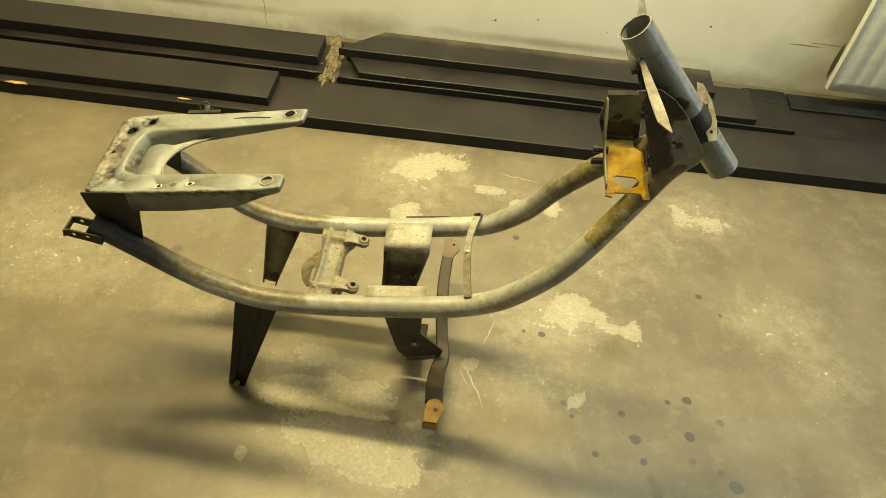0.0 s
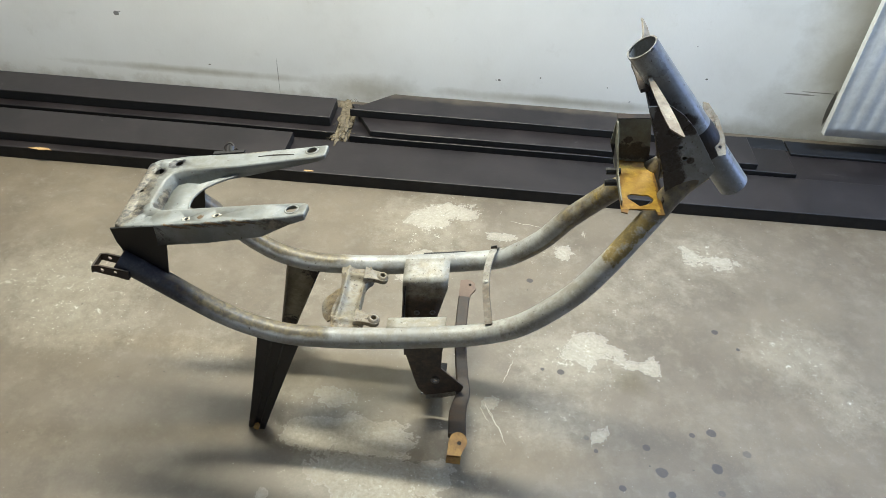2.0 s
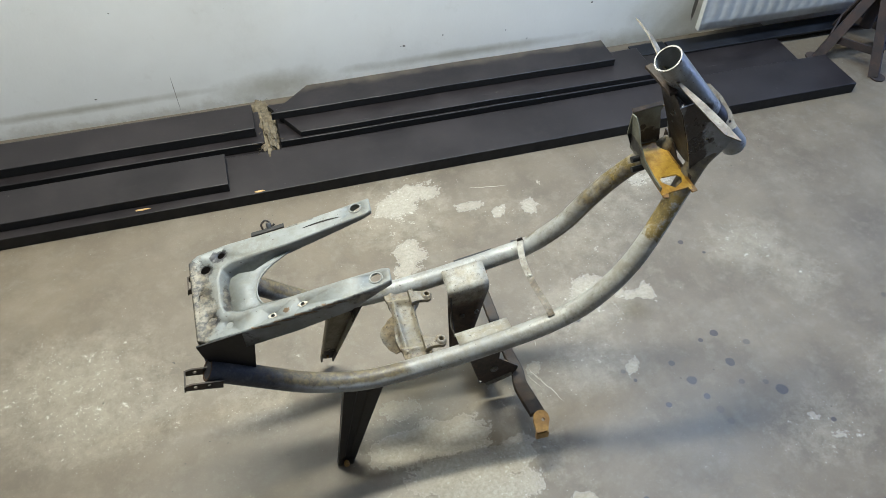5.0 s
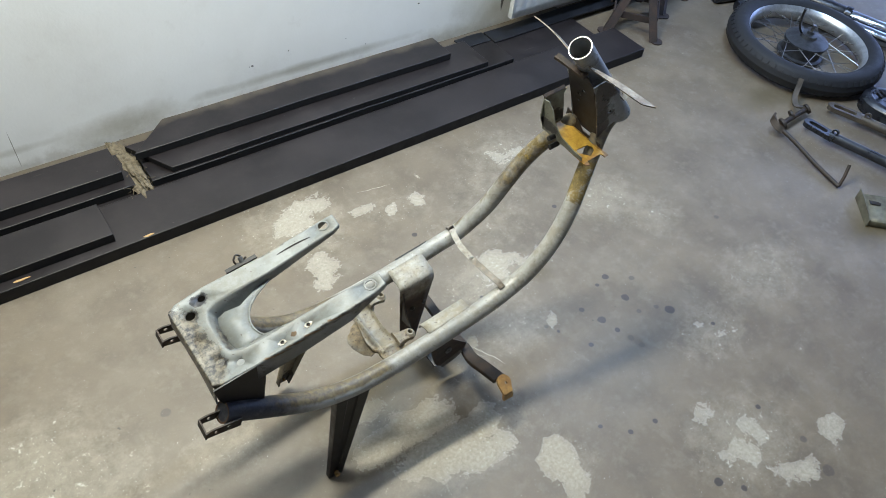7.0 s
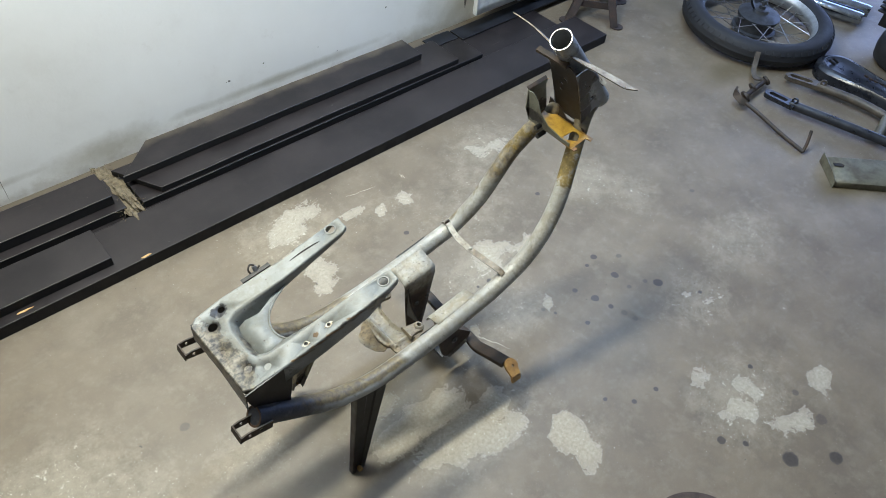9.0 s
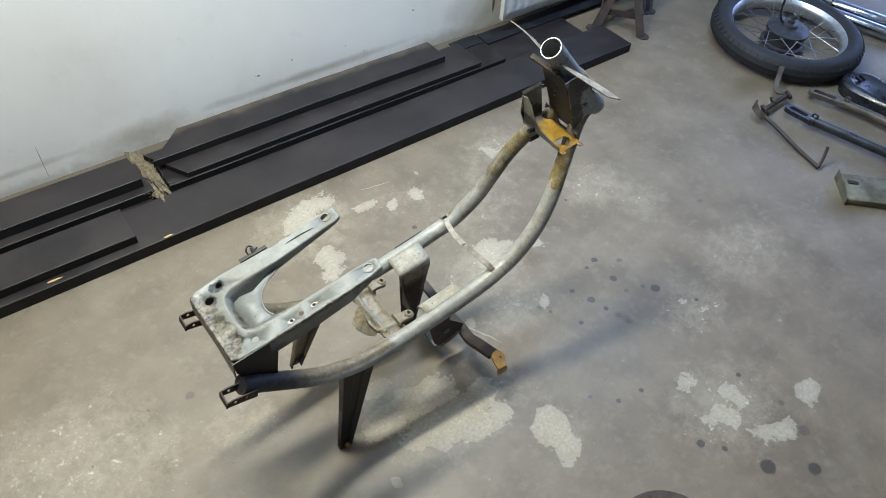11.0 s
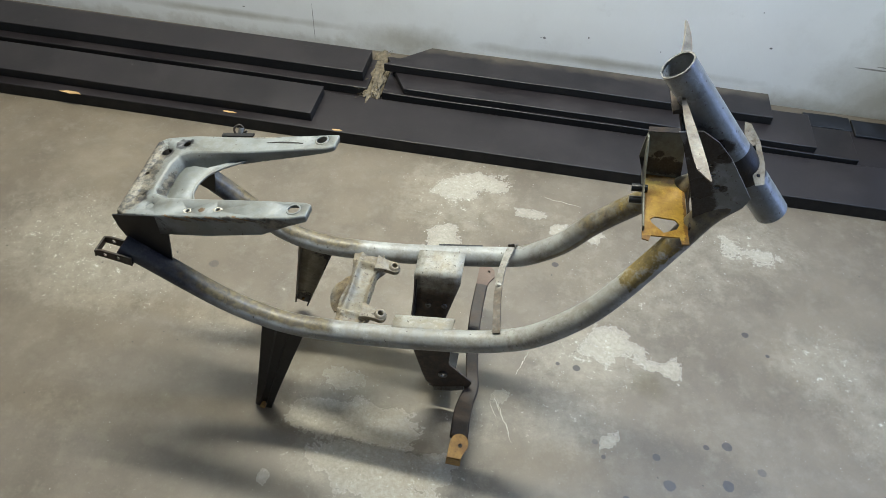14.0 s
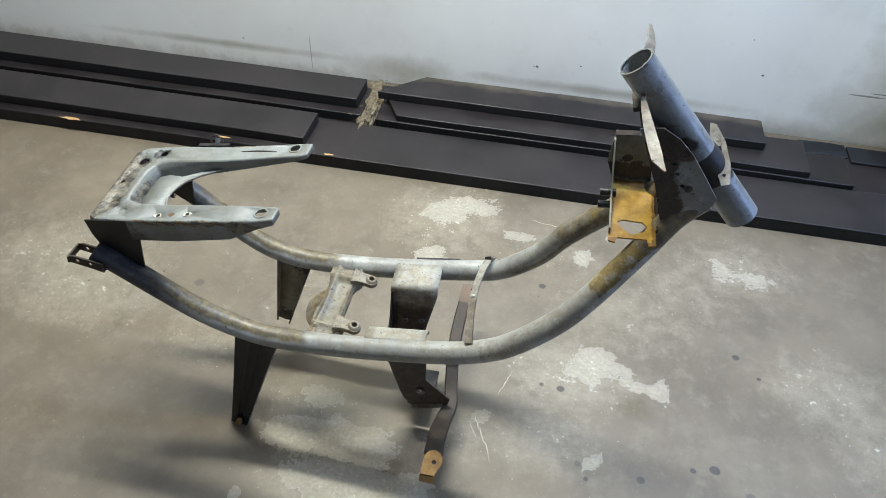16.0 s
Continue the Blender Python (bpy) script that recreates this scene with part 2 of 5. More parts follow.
ENGINEBLACK = simple("engine_black", srgb(34, 34, 36), srgb(56, 54, 52), 0.55, 0.2, 30.0, 0.3)
RADWHITE = simple("radiator_white", srgb(226, 228, 226), srgb(212, 212, 206), 0.35, 0.0, 6.0, 0.03)
PALEWOOD = simple("split_bare_wood", srgb(200, 168, 116), srgb(168, 130, 78), 0.8, 0.0, 90.0, 0.4)
FIBRE = simple("brown_fibre", srgb(116, 106, 86), srgb(80, 71, 55), 0.95, 0.0, 60.0, 0.6)


def board_material():
    n = Nodes("dark_stained_board")
    p = n.position()
    s = n.t.nodes.new("ShaderNodeVectorMath")
    s.operation = "MULTIPLY"
    s.inputs[1].default_value = (0.06, 1.0, 1.0)
    n.link(p, s.inputs[0])
    grain, cloud, fine = n.noise(s.outputs[0], 110.0, 6.0), n.noise(p, 5.0, 5.0), n.noise(p, 240.0, 3.0)
    info = n.t.nodes.new("ShaderNodeObjectInfo")
    c = n.mix(info.outputs["Random"], srgb(23, 20, 22), srgb(30, 26, 27))
    c = n.mix(n.step(cloud, 0.4, 0.65, 0.0, 0.8), c, srgb(42, 37, 38))
    c = n.mix(n.step(grain, 0.5, 0.75, 0.0, 0.35), c, srgb(34, 30, 28))
    c = n.mix(n.step(n.noise(p, 34.0, 5.0), 0.70, 0.76, 0.0, 0.5), c, srgb(120, 116, 110))
    c = n.mix(n.step(n.noise(p, 16.0, 7.0, 0.75), 0.48, 0.64, 0.0, 0.6), c, srgb(44, 39, 39))
    c = n.mix(n.step(n.noise(s.outputs[0], 60.0, 3.0), 0.72, 0.75, 0.0, 0.5), c, srgb(84, 78, 76))
    # settled dust along the wall
    at = n.t.nodes.new("ShaderNodeSeparateXYZ")
    n.link(p, at.inputs[0])
    dust = n.math("ADD", at.outputs["Y"], n.math("MULTIPLY", n.math("SUBTRACT", n.noise(p, 12.0, 5.0), 0.5), 0.10))
    c = n.mix(n.step(dust, 1.775, 1.83, 0.0, 0.7), c, srgb(104, 95, 80))
    n.bump(n.math("ADD", grain, n.math("MULTIPLY", fine, 0.5)), 0.15, 0.0008)
    return n.done(c, n.step(cloud, 0.3, 0.7, 0.32, 0.5), 0.0)


BOARD = board_material()
# near-black for board sides: their shade under overhead light is put into it
BOARDSHADE = simple("shaded_board_edge", srgb(9, 8, 9), srgb(16, 15, 15), 0.7, 0.0, 25.0, 0.2)


def wall_material():
    n = Nodes("white_plaster")
    p = n.position()
    big, mid, fine = n.noise(p, 1.6, 6.0), n.noise(p, 14.0, 6.0, 0.7), n.noise(p, 120.0, 3.0)
    c = n.mix(n.step(big, 0.35, 0.7), srgb(242, 242, 239), srgb(231, 230, 225))
    c = n.mix(n.step(mid, 0.62, 0.75, 0.0, 0.3), c, srgb(204, 201, 192))
    z = n.t.nodes.new("ShaderNodeSeparateXYZ")
    n.link(p, z.inputs[0])
    # damp, dirty plaster beside the radiator and along the foot of the wall
    soft = n.noise(p, 9.0, 6.0, 0.7)
    # the higher spots by the radiator mix grime with painted-in falloff of light
    damp_and_falloff = n.spots(p, [((0.95, 1.875, 0.07), (0.12, 0.1, 0.09)), ((0.84, 1.875, 0.03), (0.16, 0.1, 0.035)), ((1.00, 1.875, 0.25), (0.09, 0.1, 0.13)), ((1.0, 1.875, 0.45), (0.10, 0.1, 0.22)), ((0.2, 1.875, 0.075), (0.30, 0.1, 0.012)), ((-0.40, 1.875, 0.06), (0.13, 0.1, 0.035)), ((-0.95, 1.875, 0.075), (0.3, 0.1, 0.010))], soft, 0.7, 1.7, 0.2)
    c = n.mix(n.math("MULTIPLY", damp_and_falloff, 0.62), c, srgb(156, 150, 128))
    c = n.mix(n.step(n.noise(p, 3.2, 6.0, 0.65), 0.56, 0.72, 0.0, 0.16), c, srgb(200, 198, 190))
    foot = n.step(n.math("ADD", z.outputs["Z"], n.math("MULTIPLY", mid, 0.16)), 0.125, 0.09, 0.0, 0.3)
    c = n.mix(foot, c, srgb(150, 138, 112))
    # the first mark paints the shade between radiator and wall, the rest are specks
    marks = n.spots(p, [((1.019, 1.875, 0.125), (0.007, 0.05, 0.06)), ((0.629, 1.875, 0.19), (0.004, 0.05, 0.003)), ((0.133, 1.875, 0.149), (0.003, 0.05, 0.003)), ((-0.91, 1.875, 0.102), (0.004, 0.05, 0.002))], mid, 0.3)
    c = n.mix(n.math("MULTIPLY", marks, 0.85), c, srgb(62, 56, 48))
    lines = n.spots(p, [((-0.692, 1.875, 0.08), (0.0012, 0.05, 0.06)), ((0.915, 1.875, 0.166), (0.06, 0.05, 0.0022)), ((0.97, 1.875, 0.176), (0.05, 0.05, 0.0018))], mid, 0.5)
    c = n.mix(n.math("MULTIPLY", lines, 0.7), c, srgb(96, 90, 76))
    c = n.mix(n.step(n.noise(p, 26.0, 2.0), 0.755, 0.765, 0.0, 0.8), c, srgb(70, 66, 60))
    n.bump(n.math("ADD", n.math("MULTIPLY", mid, 0.7), n.math("MULTIPLY", fine, 0.3)), 0.3, 0.004)
    return n.done(c, 0.85, 0.0)


WALL = wall_material()
PLAIN = simple("plain_plaster", srgb(214, 212, 204), srgb(200, 198, 190), 0.9, 0.0, 3.0, 0.1)


# oil drips on the floor: centre and radius; the faint ones have soaked in
OIL = [(0.544, 0.553, 0.016), (0.361, 0.627, 0.014), (0.469, 0.647, 0.013), (0.374, 0.582, 0.010), (0.474, 0.728, 0.012), (0.535, 0.687, 0.011), (0.386, 0.546, 0.011), (0.395, 0.516, 0.010), (0.284, 0.585, 0.009), (0.509, 0.042, 0.017),
       (0.272, 0.166, 0.012), (0.309, 0.125, 0.010), (0.193, 0.360, 0.008), (0.143, 0.409, 0.007), (0.263, 0.348, 0.008), (0.506, 0.236, 0.008), (0.528, 0.122, 0.010), (0.536, 1.007, 0.009), (0.179, 0.847, 0.009), (0.339, 0.679, 0.009),
       (0.434, 0.718, 0.007), (-0.650, 0.958, 0.014), (0.223, 0.688, 0.007), (0.115, 1.122, 0.009), (0.578, 0.960, 0.006), (0.519, 0.581, 0.009), (0.468, 0.595, 0.008), (0.24, 0.66, 0.006), (0.94, 0.72, 0.010), (0.61, 0.46, 0.007), (0.14, 0.85, 0.005), (0.359, 0.035, 0.024), (0.445, -0.031, 0.019)]
FAINT = {5, 6, 7, 9, 16, 21, 22, 25, 26, 28}


def floor_material():
    n = Nodes("worn_concrete")
    p = n.position()
    huge, big, mid, fine, grit = n.noise(p, 0.9, 3.0), n.noise(p, 3.4, 5.0), n.noise(p, 22.0, 8.0, 0.7), n.noise(p, 130.0, 5.0, 0.7), n.noise(p, 420.0, 2.0)
    c = n.mix(n.step(big, 0.36, 0.66), srgb(120, 109, 90), srgb(97, 86, 69))
    c = n.mix(n.step(huge, 0.35, 0.65, 0.0, 0.5), c, srgb(112, 105, 96))
    c = n.mix(n.step(n.noise(p, 11.0, 7.0, 0.7), 0.46, 0.66, 0.0, 0.5), c, srgb(80, 72, 60))
    c = n.mix(n.step(mid, 0.50, 0.70, 0.0, 0.5), c, srgb(142, 134, 118))
    # dusty zones scuffed paler, with flecks of cement
    dust = n.attr("dust")
    haze = n.step(n.math("ADD", dust, n.math("MULTIPLY", n.math("SUBTRACT", n.noise(p, 24.0, 9.0, 0.85), 0.5), 2.6)), 0.30, 1.10, 0.0, 0.70)
    c = n.mix(haze, c, srgb(152, 144, 126))
    # paint worn through to pale cement, its edge chipped and brighter
    edge = n.math("ADD", n.math("MULTIPLY", n.math("SUBTRACT", mid, 0.5), 1.7), n.math("MULTIPLY", n.math("SUBTRACT", fine, 0.5), 0.8))
    signal = n.math("ADD", n.math("ADD", n.attr("wear"), n.math("MULTIPLY", n.math("SUBTRACT", n.noise(p, 9.0, 4.0, 0.6), 0.5), 0.55)), edge)
    worn = n.step(signal, 0.44, 0.60, 0.0, 0.80)
    rim = n.math("MULTIPLY", n.step(signal, 0.40, 0.43), n.step(signal, 0.53, 0.47, 0.0, 0.35))
    pale = n.mix(n.step(fine, 0.35, 0.65), srgb(182, 176, 160), srgb(152, 144, 128))
    pale = n.mix(n.step(n.noise(p, 48.0, 6.0, 0.75), 0.50, 0.66, 0.0, 0.6), pale, srgb(150, 142, 126))
    c = n.mix(worn, c, pale)
    c = n.mix(rim, c, srgb(210, 206, 194))
    loose = n.math("MULTIPLY", n.math("SUBTRACT", dust, 0.12), 0.12)
    chips = n.step(n.math("ADD", n.noise(p, 36.0, 8.0, 0.8), loose), 0.66, 0.70, 0.0, 0.7)
    c = n.mix(chips, c, srgb(200, 195, 181))
    specks = n.step(n.math("ADD", n.noise(p, 170.0, 3.0, 0.6), n.math("MULTIPLY", loose, 0.5)), 0.70, 0.735, 0.0, 0.8)
    c = n.mix(specks, c, srgb(222, 219, 208))
    scuff = n.step(n.noise(p, 6.0, 7.0, 0.72), 0.50, 0.74, 0.0, 0.34)
    c = n.mix(scuff, c, srgb(143, 135, 119))
    c = n.mix(n.step(n.noise(p, 60.0, 2.0), 0.75, 0.77, 0.0, 0.8), c, srgb(58, 54, 48))
    c = n.mix(n.step(n.noise(p, 85.0, 4.0, 0.7), 0.62, 0.76, 0.0, 0.4), c, srgb(84, 78, 68))
    c = n.mix(n.step(grit, 0.54, 0.74, 0.0, 0.32), c, srgb(84, 78, 70))
    c = n.mix(n.step(n.noise(p, 260.0, 3.0, 0.7), 0.60, 0.74, 0.0, 0.35), c, srgb(164, 157, 142))
    # soaked-in oil
    drops = [((x, y, 0.0), (r * 0.86, r * 0.80, 1.0)) for k, (x, y, r) in enumerate(OIL) if k not in FAINT]
    faint = [((x, y, 0.0), (r * 0.86, r * 0.80, 1.0)) for k, (x, y, r) in enumerate(OIL) if k in FAINT]
    oil = n.math("MAXIMUM", n.math("MULTIPLY", n.spots(p, drops, mid, 0.5), 0.88), n.math("MULTIPLY", n.spots(p, faint, mid, 0.45), 0.5))
    c = n.mix(oil, c, n.mix(fine, srgb(46, 44, 45), srgb(78, 73, 69)))
    # olive-brown stains together with painted-in cast shade
    stain_and_shade = n.step(n.math("ADD", n.attr("stain_and_shade"), n.math("MULTIPLY", n.math("SUBTRACT", mid, 0.5), 0.8)), 0.2, 0.9, 0.0, 0.6)
    c = n.mix(stain_and_shade, c, srgb(88, 78, 52))
    n.bump(n.math("ADD", n.math("MULTIPLY", worn, -0.6), n.math("ADD", n.math("MULTIPLY", mid, 0.5), n.math("MULTIPLY", fine, 0.4))), 0.3, 0.0014)
    r = n.mix(oil, n.mix(worn, n.step(big, 0.3, 0.7, 0.44, 0.58), (0.8, 0.8, 0.8, 1)), (0.3, 0.3, 0.3, 1))
    return n.done(c, r, 0.0)


FLOOR = floor_material()
CHIPWHITE = simple("chipped_white_primer", srgb(206, 202, 188), srgb(150, 134, 108), 0.7, 0.0, 160.0, 0.2)
CEMENT = simple("bare_cement", srgb(188, 182, 166), srgb(158, 150, 133), 0.85, 0.0, 120.0, 0.2)

# ---------------------------------------------------------------- mesh tools


def part(name, bm, material, parent=None, label="", smooth=True, modifiers=()):
    """Links a bmesh as one mesh object under a thing."""
    mesh = bpy.data.meshes.new(name)
    bmesh.ops.recalc_face_normals(bm, faces=bm.faces)
    bm.to_mesh(mesh)
    bm.free()
    mesh.materials.append(material)
    ob = new(name, mesh)
    if smooth:
        for f in mesh.polygons:
            f.use_smooth = True
        mesh.set_sharp_from_angle(angle=radians(38))
    if parent:
        ob.parent = parent
    if label:
        tagged(ob, label)
    for kind, values in modifiers:
        m = ob.modifiers.new(kind.lower(), kind)
        for k, v in values.items():
            if k == "width":
                m.width = v
            elif k == "segments":
                m.segments = v
            elif k == "thickness":
                m.thickness = v
            elif k == "offset":
                m.offset = v
    return ob


def thing(name, x, y, z, label, category, turn=0.0, group="", kind=""):
    ob = new(name)
    ob.empty_display_size = 0.05
    ob.matrix_world = pose(x, y, z, 0, 0, turn)
    return tagged(ob, label, category, group, kind)


def box(bm, x0, x1, y0, y1, z0, z1, bevel=0.0, m=None):
    r = bmesh.ops.create_cube(bm, size=1.0)
    vs = r["verts"]
    for v in vs:
        v.co = Vector(((x0 + x1) / 2 + v.co.x * (x1 - x0), (y0 + y1) / 2 + v.co.y * (y1 - y0), (z0 + z1) / 2 + v.co.z * (z1 - z0)))
    if bevel:
        edges = list({e for v in vs for e in v.link_edges})
        r = bmesh.ops.bevel(bm, geom=edges, offset=bevel, segments=2, profile=0.6, affect="EDGES")
        vs = list({v for v in r["verts"]} | {v for v in vs if v.is_valid})
    if m is not None:
        bmesh.ops.transform(bm, matrix=m, verts=[v for v in vs if v.is_valid])
    return vs


def smooth_path(points, per=6):
    """Catmull-Rom through the points."""
    pts = [Vector(p) for p in points]
    pts = [2 * pts[0] - pts[1]] + pts + [2 * pts[-1] - pts[-2]]
    out = []
    for i in range(1, len(pts) - 2):
        a, b, c, d = pts[i - 1 : i + 3]
        for k in range(per):
            t = k / per
            out.append(0.5 * (2 * b + (c - a) * t + (2 * a - 5 * b + 4 * c - d) * t * t + (3 * b - a - 3 * c + d) * t ** 3))
    return out + [pts[-2]]


def sweep(bm, path, radius, sides=14, caps=True, wall=0.0):
    """A round tube along a path; radius may be a function of 0..1; wall > 0 leaves the ends open as a pipe."""
    rings, normal = [], None
    for i, p in enumerate(path):
        d = (path[min(i + 1, len(path) - 1)] - path[max(i - 1, 0)]).normalized()
        if normal is None:
            normal = d.orthogonal().normalized()
        normal = (normal - d * normal.dot(d)).normalized()
        side = d.cross(normal)
        r = radius(i / (len(path) - 1)) if callable(radius) else radius
        rings.append([bm.verts.new(p + r * (math.cos(a) * normal + math.sin(a) * side)) for a in np.linspace(0, 2 * math.pi, sides, endpoint=False)])
    for a, b in zip(rings, rings[1:]):
        for k in range(sides):
            bm.faces.new((a[k], a[(k + 1) % sides], b[(k + 1) % sides], b[k]))
    if wall:
        inner = []
        for ring, p in ((rings[0], path[0]), (rings[-1], path[-1])):
            inner.append([bm.verts.new(p + (v.co - p) * (1 - wall)) for v in ring])
            for k in range(sides):
                bm.faces.new((ring[k], ring[(k + 1) % sides], inner[-1][(k + 1) % sides], inner[-1][k]))
        for k in range(sides):
            bm.faces.new((inner[0][k], inner[0][(k + 1) % sides], inner[1][(k + 1) % sides], inner[1][k]))
    elif caps:
        bm.faces.new(rings[0]), bm.faces.new(rings[-1])
    return rings


def circle(x, y, r, n=14, squash=1.0):
    return [(x + r * math.cos(a), y + r * squash * math.sin(a)) for a in np.linspace(0, 2 * math.pi, n, endpoint=False)]


def fill(bm, outer, holes, place):
    """A flat sheet between loops; place maps (u, v) to a point. Returns the loops of vertices."""
    loops = []
    for loop in [outer] + list(holes):
        vs = [bm.verts.new((u, v, 0)) for u, v in loop]
        loops.append((vs, [bm.edges.new((vs[i], vs[(i + 1) % len(vs)])) for i in range(len(vs))]))
    bmesh.ops.triangle_fill(bm, use_beauty=True, use_dissolve=False, edges=[e for _, es in loops for e in es], normal=(0, 0, 1))
    for vs, _ in loops:
        for v in vs:
            v.co = Vector(place(v.co.x, v.co.y))
    return [vs for vs, _ in loops]


def plate(bm, outer, holes, thick, m):
    """A plate with holes, cut from sheet, from a plan in its own plane."""
    tmp = bmesh.new()
    fill(tmp, outer, holes, lambda u, v: (u, v, 0))
    r = bmesh.ops.extrude_face_region(tmp, geom=list(tmp.faces))
    bmesh.ops.translate(tmp, vec=(0, 0, thick), verts=[g for g in r["geom"] if isinstance(g, bmesh.types.BMVert)])
    bmesh.ops.transform(tmp, matrix=m, verts=tmp.verts)
    mesh = bpy.data.meshes.new("tmp")
    tmp.to_mesh(mesh)
    tmp.free()
    bm.from_mesh(mesh)
    bpy.data.meshes.remove(mesh)


def frame_of(origin, u, v):
    """A matrix whose x runs along u and whose y lies towards v."""
    x = Vector(u).normalized()
    z = x.cross(Vector(v)).normalized()
    y = z.cross(x)
    m = Matrix((x, y, z)).transposed().to_4x4()
    m.translation = Vector(origin)
    return m


def strap(bm, path, across, width, thick):
    """A flat bar along a path; across: its width's direction; width may be a list."""
    pts = [Vector(p) for p in path]
    rings = []
    for i, p in enumerate(pts):
        d = (pts[min(i + 1, len(pts) - 1)] - pts[max(i - 1, 0)]).normalized()
        a = Vector(across[i] if isinstance(across, list) else across)
        a = (a - d * a.dot(d)).normalized()
        n = d.cross(a)
        w = width[i] if isinstance(width, list) else width
        rings.append([bm.verts.new(p + a * w / 2 * s + n * thick / 2 * q) for s, q in ((-1, -1), (1, -1), (1, 1), (-1, 1))])
    for a, b in zip(rings, rings[1:]):
        for k in range(4):
            bm.faces.new((a[k], a[(k + 1) % 4], b[(k + 1) % 4], b[k]))
    bm.faces.new(rings[0]), bm.faces.new(rings[-1])


def lathe(bm, profile, n=48, m=None, closed=False):
    """Turns a profile of (radius, height) about z."""
    rings = []
    for k in range(n):
        a = 2 * math.pi * k / n
        rings.append([bm.verts.new((r * math.cos(a), r * math.sin(a), z)) for r, z in profile])
    last = len(profile) if closed else len(profile) - 1
    for k in range(n):
        a, b = rings[k], rings[(k + 1) % n]
        for i in range(last):
            j = (i + 1) % len(profile)
            bm.faces.new((a[i], b[i], b[j], a[j]))
    vs = [v for r in rings for v in r]
    if m is not None:
        bmesh.ops.transform(bm, matrix=m, verts=vs)
    bmesh.ops.remove_doubles(bm, verts=vs, dist=1e-6)


def paint_attribute(ob, name, f):
    """Stores a wear value for each vertex."""
    data = ob.data.attributes.new(name, "FLOAT", "POINT").data
    for v, d in zip(ob.data.vertices, data):
        d.value = f(v.co)


BEVEL = ("BEVEL", {"width": 0.0009, "segments": 2})

# ---------------------------------------------------------------- the room
WALL_Y = 1.875


def ring_axis(low, fine0, fine1, high, step):
    coarse0 = list(np.linspace(low, fine0, 8)[:-1])
    coarse1 = list(np.linspace(fine1, high, 8)[1:])
    return coarse0 + list(np.arange(fine0, fine1, step)) + [fine1] + coarse1


def blot(x, y, cx, cy, rx, ry, power=1.0):
    d = math.hypot((x - cx) / rx, (y - cy) / ry)
    return max(0.0, 1.0 - d * d / 2.2) * power


# pale places on the floor, zone by zone: centre, half width and depth, strength
WORN_UNDER = [(-0.281, 0.728, 0.045, 0.024, 0.8), (-0.30, 0.632, 0.06, 0.036, 0.95), (-0.20, 0.640, 0.085, 0.040, 0.95), (-0.19, 0.548, 0.095, 0.046, 1.0), (-0.093, 0.572, 0.060, 0.034, 0.95), (-0.12, 0.50, 0.075, 0.03, 0.9), (0.034, 0.741, 0.026, 0.018, 0.65), (-0.363, 0.506, 0.011, 0.018, 0.9)]
WORN_AHEAD = [(0.254, 0.932, 0.055, 0.040, 0.8), (0.301, 0.910, 0.030, 0.035, 0.75), (0.340, 0.884, 0.024, 0.018, 0.8), (0.376, 0.881, 0.020, 0.024, 0.9), (0.222, 0.886, 0.035, 0.022, 0.75), (0.248, 0.700, 0.014, 0.02, 0.75)]
WORN_NEAR = [(0.015, 0.418, 0.032, 0.035, 0.95), (0.004, 0.365, 0.034, 0.046, 1.0), (-0.014, 0.400, 0.028, 0.034, 0.9), (0.389, 0.297, 0.036, 0.026, 0.7), (0.453, 0.204, 0.022, 0.030, 0.75), (0.365, 0.193, 0.045, 0.024, 0.75), (0.400, 0.171, 0.030, 0.020, 0.75), (0.614, 0.106, 0.036, 0.026, 0.9), (0.427, 0.097, 0.034, 0.022, 0.75), (0.473, 0.075, 0.034, 0.030, 0.7), (0.582, 0.478, 0.018, 0.014, 0.6), (0.620, 0.423, 0.026, 0.016, 0.6)]
WORN_BEHIND = [(-0.095, 1.360, 0.070, 0.038, 0.8), (-0.153, 1.319, 0.060, 0.042, 0.8), (-0.155, 1.150, 0.038, 0.046, 0.8), (-0.174, 1.109, 0.040, 0.020, 0.75), (0.201, 1.232, 0.030, 0.026, 0.75), (0.111, 1.243, 0.020, 0.018, 0.75), (0.036, 1.274, 0.030, 0.02, 0.75), (0.534, 1.271, 0.036, 0.03, 0.6), (0.597, 1.248, 0.060, 0.03, 0.6)]
WORN = WORN_UNDER + WORN_AHEAD + WORN_NEAR + WORN_BEHIND
DUSTY = [(-0.976, 0.972, 0.20, 0.13, 0.88), (-0.896, 0.875, 0.17, 0.10, 0.88), (0.298, 1.072, 0.15, 0.11, 0.6), (0.425, 1.171, 0.13, 0.11, 0.55), (0.561, 1.277, 0.13, 0.09, 0.75), (0.156, 0.724, 0.10, 0.067, 0.7), (0.20, 0.880, 0.12, 0.08, 0.9),
         (0.701, 0.964, 0.11, 0.08, 0.8), (0.772, 0.836, 0.08, 0.09, 0.7), (0.587, 0.443, 0.12, 0.08, 0.6), (0.890, 0.508, 0.15, 0.10, 0.7), (-0.407, 1.035, 0.055, 0.065, 0.5), (-0.15, 1.30, 0.14, 0.13, 0.8),
         (-0.275, 0.679, 0.12, 0.08, 0.8), (-0.578, 0.807, 0.09, 0.06, 0.6), (-0.15, 0.54, 0.17, 0.08, 0.8), (0.40, 0.20, 0.14, 0.11, 0.8), (0.02, 0.39, 0.06, 0.08, 0.6), (0.15, 1.24, 0.14, 0.06, 0.5), (-0.02, 0.70, 0.10, 0.05, 0.6)]


